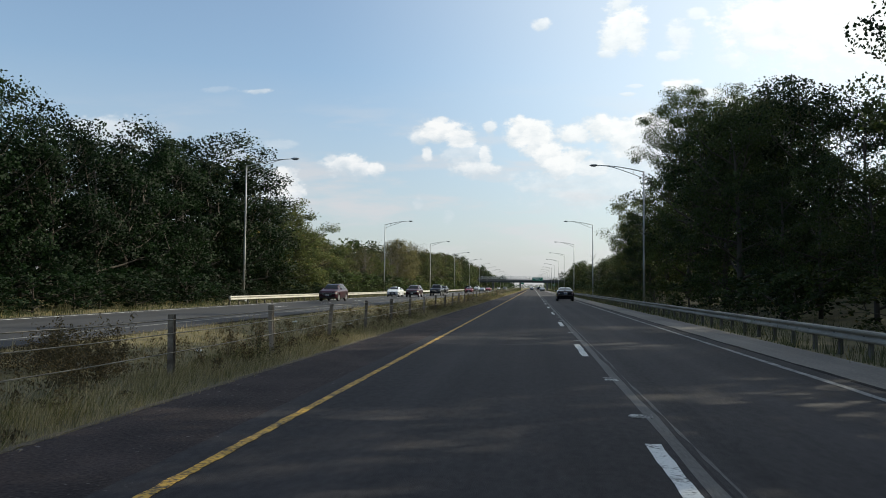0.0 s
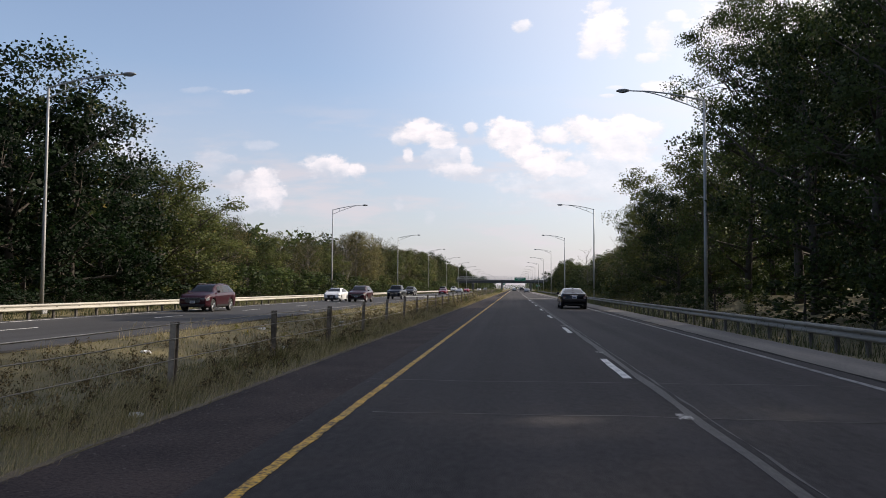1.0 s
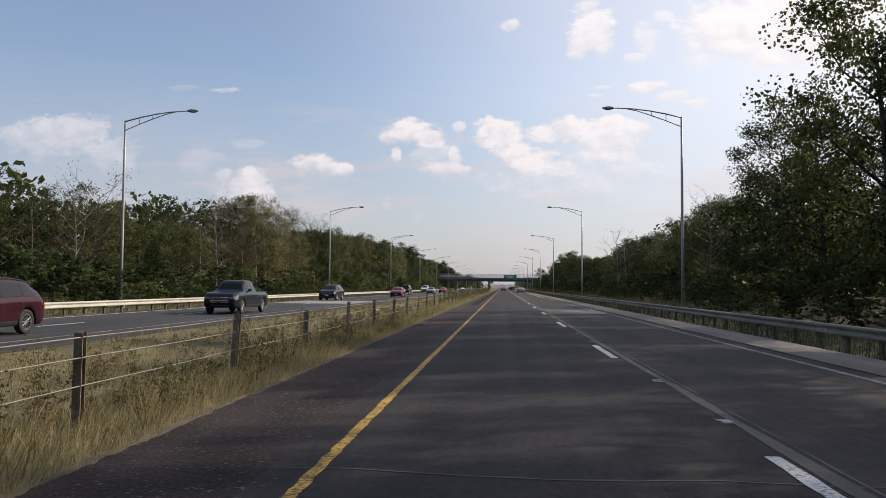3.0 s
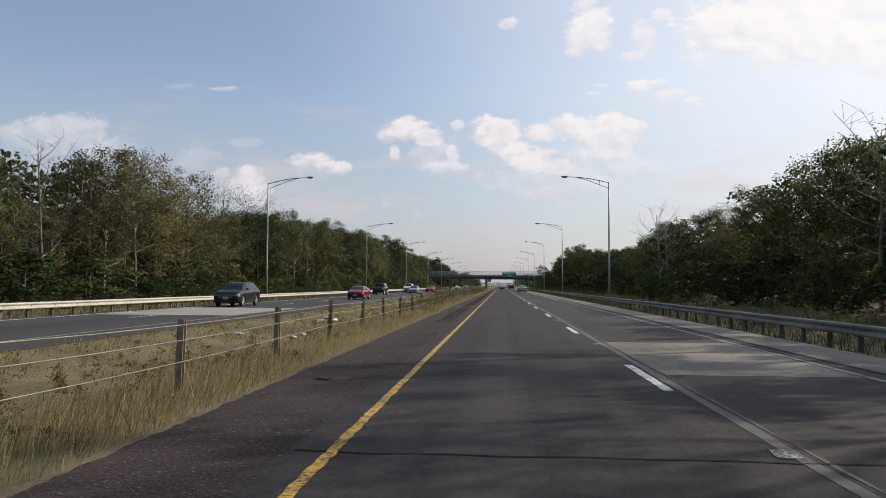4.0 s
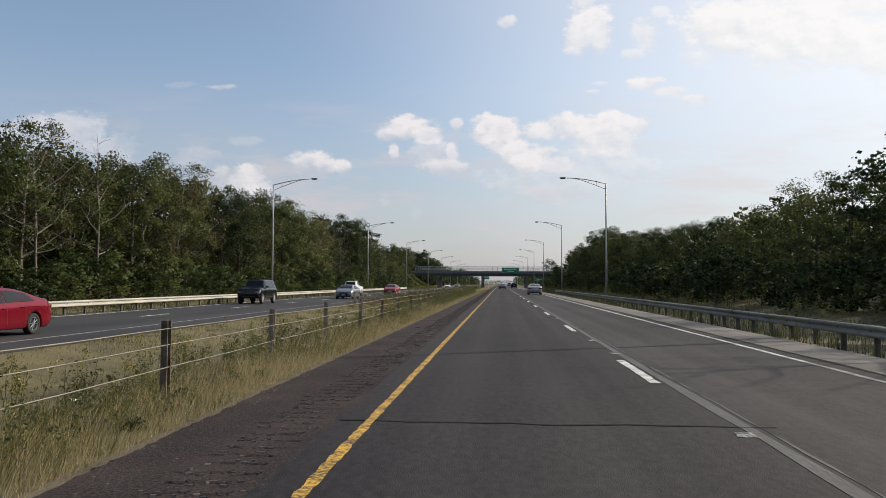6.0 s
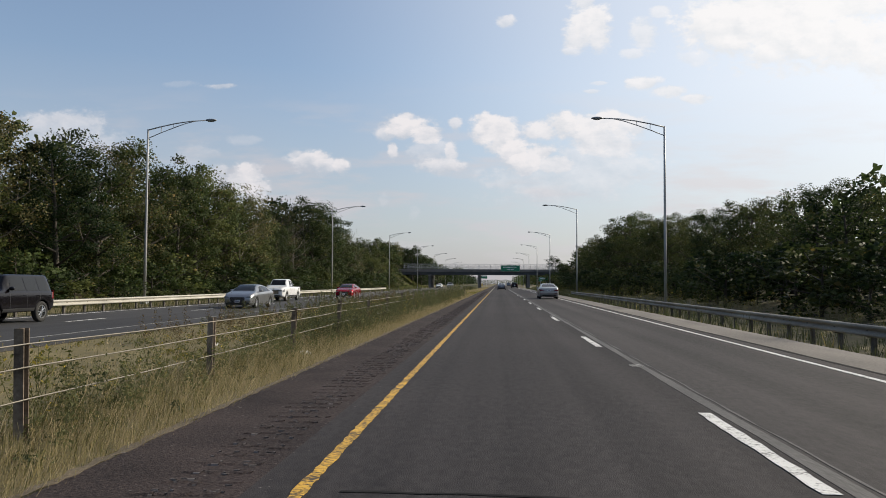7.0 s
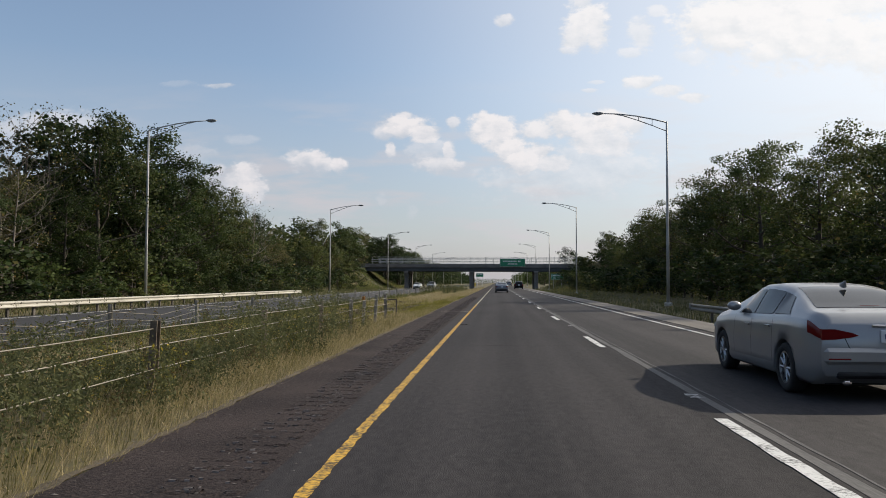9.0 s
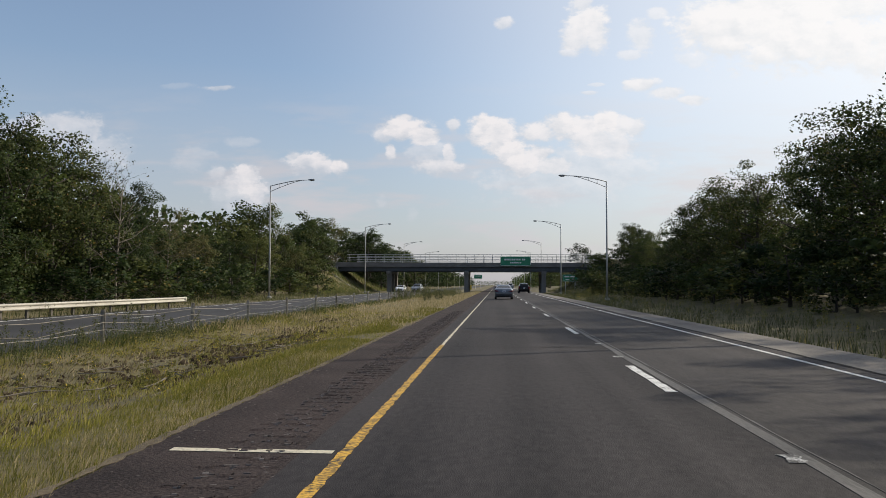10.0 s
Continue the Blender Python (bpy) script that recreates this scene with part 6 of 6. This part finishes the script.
rnd = random.Random(77)
for _ in range(26):
    put_weed(BROWN_WEEDS, rnd.uniform(-6.0, -2.4), rnd.uniform(14, 120), rnd.uniform(.6, 1.1), rnd)
for _ in range(16):
    put_weed(GREEN_WEEDS, rnd.uniform(-3.8, -2.3), rnd.uniform(86, 116), rnd.uniform(.4, .8), rnd)
for _ in range(30):
    put_weed(GREEN_WEEDS, rnd.uniform(-4.4, -2.7), rnd.uniform(165, 222), rnd.uniform(.5, .95), rnd)
for _ in range(110):
    put_weed(GREEN_WEEDS if rnd.random() < .75 else GOLD_WEEDS, rnd.uniform(-4.6, -2.35), rnd.uniform(232, 292), rnd.uniform(.55, 1.0), rnd)
for _ in range(16):
    put_weed(GOLD_WEEDS, rnd.uniform(-6.5, -3.2), rnd.uniform(170, 290), rnd.uniform(.7, 1.1), rnd)
for _ in range(45):
    put_weed(GREEN_WEEDS, rnd.uniform(-11.0, -4.5), rnd.uniform(385, 440), rnd.uniform(.9, 1.7), rnd)
for _ in range(50):
    put_weed(GREEN_WEEDS if rnd.random() < .6 else GOLD_WEEDS, rnd.uniform(11, 16), rnd.uniform(90, 330), rnd.uniform(.7, 1.4), rnd)


# ---- rumble strip on the left shoulder ----
def rumble(y0, y1):
    """Low ridges across the shoulder, with pale bits for chipped stone and for sides catching light."""
    rnd = random.Random(9)
    sets = {"ridge": ([], []), "worn": ([], [])}

    def bar(key, a, b, q, w, h):
        verts, faces = sets[key]
        i, skew = len(verts), rnd.uniform(-.012, .012)
        for x, e in ((a, 0), (b, skew)):
            verts += [(x, q + e - w, .001), (x, q + e - w * .4, h), (x, q + e + w * .4, h), (x, q + e + w, .001)]
        faces += [(i, i + 1, i + 5, i + 4), (i + 1, i + 2, i + 6, i + 5), (i + 2, i + 3, i + 7, i + 6)]

    y = y0
    while y < y1:
        a = -1.02 + rnd.uniform(-.08, .08)
        end = -.46 + rnd.uniform(-.07, .07)
        while a < end:
            b = min(a + rnd.uniform(.04, .16), end)
            bar("ridge", a, b, y + rnd.uniform(-.035, .035), rnd.uniform(.03, .07), rnd.uniform(.004, .014))
            a = b + rnd.uniform(.0, .06)
        # pale bits: worn stone, and light on the ridge sides put into the colour
        for _ in range(rnd.randrange(5, 12)):
            a = rnd.uniform(-1.05, -.5)
            bar("worn", a, a + rnd.uniform(.012, .06), y + rnd.uniform(-.10, .10), rnd.uniform(.007, .018), rnd.uniform(.008, .0145))
        y += .30
    for key, mat, label in (("ridge", ASPHALT_SHOULDER, "row of low asphalt rumble ridges on the shoulder"), ("worn", AGGREGATE, "pale chips and painted light-catching edges of the rumble ridges")):
        tagged(mesh_ob("rumble_strip", *sets[key], mat), label, "rumble strip", kind="stuff")


rumble(150, 345)


def stones(count, x0, x1, y0, y1, lo, hi, seed, mat, label):
    """Loose grit and broken asphalt, four-sided chips."""
    r = np.random.RandomState(seed)
    c = np.stack([r.uniform(x0, x1, count), r.uniform(y0, y1, count), np.full(count, .003)], 1)
    z = r.uniform(lo, hi, count)
    verts, faces = [], []
    for p, k in zip(c, z):
        i = len(verts)
        for q in range(4):
            a = q * 1.57 + r.uniform(-.5, .5)
            verts.append((p[0] + math.cos(a) * k * 1.7, p[1] + math.sin(a) * k, p[2]))
        verts.append((p[0], p[1], p[2] + k * .22))
        faces += [(i, i + 1, i + 4), (i + 1, i + 2, i + 4), (i + 2, i + 3, i + 4), (i + 3, i, i + 4)]
    tagged(mesh_ob("loose_grit", verts, faces, mat), label, "grit", kind="stuff")


stones(9000, GRASS_EDGE, -.2, 6, 345, .004, .013, 15, AGGREGATE, "loose pale grit and asphalt crumbs on the shoulder")
stones(12000, -1.55, -.3, 60, 160, .004, .014, 17, AGGREGATE, "pale crumbled patches in the coarse shoulder")
stones(900, GRASS_EDGE - .2, GRASS_EDGE + .25, 6, 340, .006, .02, 16, CONCRETE_SHOULDER, "pale grit along the grass edge")


def litter(seed, size):
    """A crumpled scrap."""
    r = random.Random(seed)
    bm = bmesh.new()
    bmesh.ops.create_icosphere(bm, subdivisions=2, radius=size)
    for q in bm.verts:
        k = 1 + .55 * noise.noise(q.co * (5 / size) + Vector((seed, 0, 0)))
        q.co = Vector((q.co.x * k * 1.3, q.co.y * k, q.co.z * k * .45 + size * .3))
    me = bpy.data.meshes.new("litter")
    bm.to_mesh(me)
    bm.free()
    me.materials.append(LITTER_WHITE)
    return tagged(new("litter", me), "crumpled white litter in the median grass", "litter", "litter in the median")


def tyre_scrap(seed, length, wide):
    """A curled strip of torn tyre tread."""
    r = random.Random(seed)
    n, verts, faces = 7, [], []
    for k in range(n + 1):
        f = k / n
        w = wide * (.55 + .45 * math.sin(math.pi * f)) * r.uniform(.75, 1.1)
        y, z = (f - .5) * length, .006 + .05 * wide / .1 * (f - .45) ** 2
        for x, h in ((-w, 0), (-w, .011), (w * .8, .022), (w * .8, .008)):
            verts.append((x + .04 * math.sin(3 * f), y, z + h))
    for k in range(n):
        i = 4 * k
        for q in range(4):
            p = (q + 1) % 4
            faces.append((i + q, i + 4 + q, i + 4 + p, i + p))
    faces += [(0, 1, 2, 3), (4 * n + 3, 4 * n + 2, 4 * n + 1, 4 * n)]
    return tagged(mesh_ob("tyre_scrap", verts, faces, RUBBER), "torn black strip of tyre tread on the pavement", "tyre scrap", "tyre scraps on the road")


for k, (x, y, turn) in enumerate(((.22, 298.5, 70), (-.80, 295.4, 95), (-1.17, 132.3, 60), (-1.3, 206.0, 20), (-1.5, 246.5, 110), (9.1, 173.0, 40))):
    tyre_scrap(k, .34 if k % 2 else .26, .06).matrix_world = pose(x, y, .003, 0, 0, turn)


rnd = random.Random(31)
for k in range(44):
    y = rnd.uniform(14, 300) if k < 34 else rnd.uniform(292, 312)
    x = rnd.uniform(-8.6, -2.2)
    litter(k, rnd.uniform(.05, .14)).matrix_world = pose(x, y, ground_z(x, y), 0, 0, rnd.uniform(0, 360))
for k, (x, y, size) in enumerate(((-7.76, 161.4, .16), (-6.77, 158.4, .17), (-7.45, 158.8, .06), (-7.39, 158.0, .08), (-7.18, 156.8, .05), (-5.54, 147.9, .08), (-5.37, 147.4, .06), (-5.9, 150.9, .06), (-5.5, 146.5, .09))):
    litter(60 + k, size).matrix_world = pose(x, y, ground_z(x, y) + .04, 0, 0, 40 * k)


def weed_bed(name, count, x0, x1, y0, y1, lo, hi, mat, seed, label):
    """A thicket of leafy weeds, too dense to count."""
    r = np.random.RandomState(seed)
    all_c = []
    for _ in range(count):
        x, y, h = r.uniform(x0, x1), r.uniform(y0, y1), r.uniform(lo, hi)
        h *= .62 + .85 * max(0.0, noise.noise((x * .55, y * .34, seed)) + .42)
        if r.uniform() < .10:
            h *= 1.3
        k = r.uniform(.05, 1, 96) ** .75
        thick = .085 * (1.15 - .85 * k)
        z = ground_z(x, y)
        lean_x, lean_y = r.normal(0, .10, 2)
        all_c.append(np.stack([x + lean_x * k + r.normal(0, 1, 96) * thick, y + lean_y * k + r.normal(0, 1, 96) * thick, z + h * k], 1))
    c = np.concatenate(all_c)
    m = len(c)
    d = r.normal(0, 1, (m, 3))
    d[:, 2] += .55
    d /= np.linalg.norm(d, axis=1)[:, None]
    s = np.cross(d, r.normal(0, 1, (m, 3)))
    s /= np.linalg.norm(s, axis=1)[:, None]
    ln = (r.uniform(.022, .066, m))[:, None]
    v = np.stack([c - d * ln * .5, c + s * ln * .19, c + d * ln * .5, c - s * ln * .19], 1).reshape(-1, 3)
    ob = new(name, fast_mesh(name, v, np.arange(m * 4).reshape(-1, 4), mat))
    tagged(ob, label, "weeds", kind="stuff")


weed_bed("weed_thicket", 700, -8.5, -2.3, 6, 140, .2, .6, BROWN_WEED, 26, "scattered brown weeds in the median")
weed_bed("weed_thicket", 380, -8.5, -3.2, 130, 330, .2, .5, YELLOW_WEED, 27, "scattered yellow-green weeds in the median")
weed_bed("weed_thicket", 2500, -5.4, -2.2, 230, 294, .42, .98, WEED, 21, "dense green weeds round the cable barrier")
weed_bed("weed_thicket", 820, -9.2, -2.4, 232, 296, .35, .95, BROWN_WEED, 22, "browning weeds among the cable barrier posts")
weed_bed("weed_thicket", 560, -4.2, -2.3, 160, 232, .22, .6, WEED, 23, "low green weeds under the cable barrier")
weed_bed("weed_thicket", 260, -9.5, -4.5, 395, 450, .6, 1.5, WEED, 24, "tall green weeds in the median by the overpass")
weed_bed("weed_thicket", 700, 11.2, 17, 140, 440, .5, 1.5, YELLOW_WEED, 35, "tall yellowing weeds below the woods")
weed_bed("weed_thicket", 900, 10.6, 17, 10, 440, .5, 1.4, WEED, 25, "rough weeds behind the shoulder guardrail")
weed_bed("weed_thicket", 260, -3.9, -2.2, 60, 225, .06, .20, WEED, 31, "low green weeds among the verge grass")
weed_bed("weed_thicket", 260, -3.9, -2.1, 8, 112, .10, .32, BROWN_WEED, 32, "low brown weeds among the verge grass")
weed_bed("weed_thicket", 500, -9.6, -3.4, 60, 345, .06, .22, YELLOW_WEED, 33, "low yellowing weeds over the median grass")
weed_bed("weed_thicket", 500, -10.4, -8.4, 240, 330, .3, .9, WEED, 36, "rank green weeds under the slack cables")
weed_bed("weed_thicket", 90, -4.9, -4.1, 16.4, 18.4, .5, 1.0, BROWN_WEED, 37, "tall brown weed clump in the shaded median")
weed_bed("weed_thicket", 60, -7.9, -7.1, 19.6, 21.2, .5, .9, BROWN_WEED, 38, "tall brown weed clump in the shaded median")
weed_bed("weed_thicket", 60, -4.7, -3.5, 177.0, 178.3, .5, 1.05, YELLOW_WEED, 39, "tall goldenrod clump by the cable barrier")
blades("verge_grass", [q for q in scatter(9000, GRASS_EDGE - .14, GRASS_EDGE + .05, 4, 335, .04, .13, 51, 6, .035)], GRASS, "short dry grass hanging over the pavement edge", .0024, 1.3, 51)
deep_woods("distant_woods", -90, 90, 1560, 1720, 9.0, 9000, 9, "far woods closing the view down the highway")
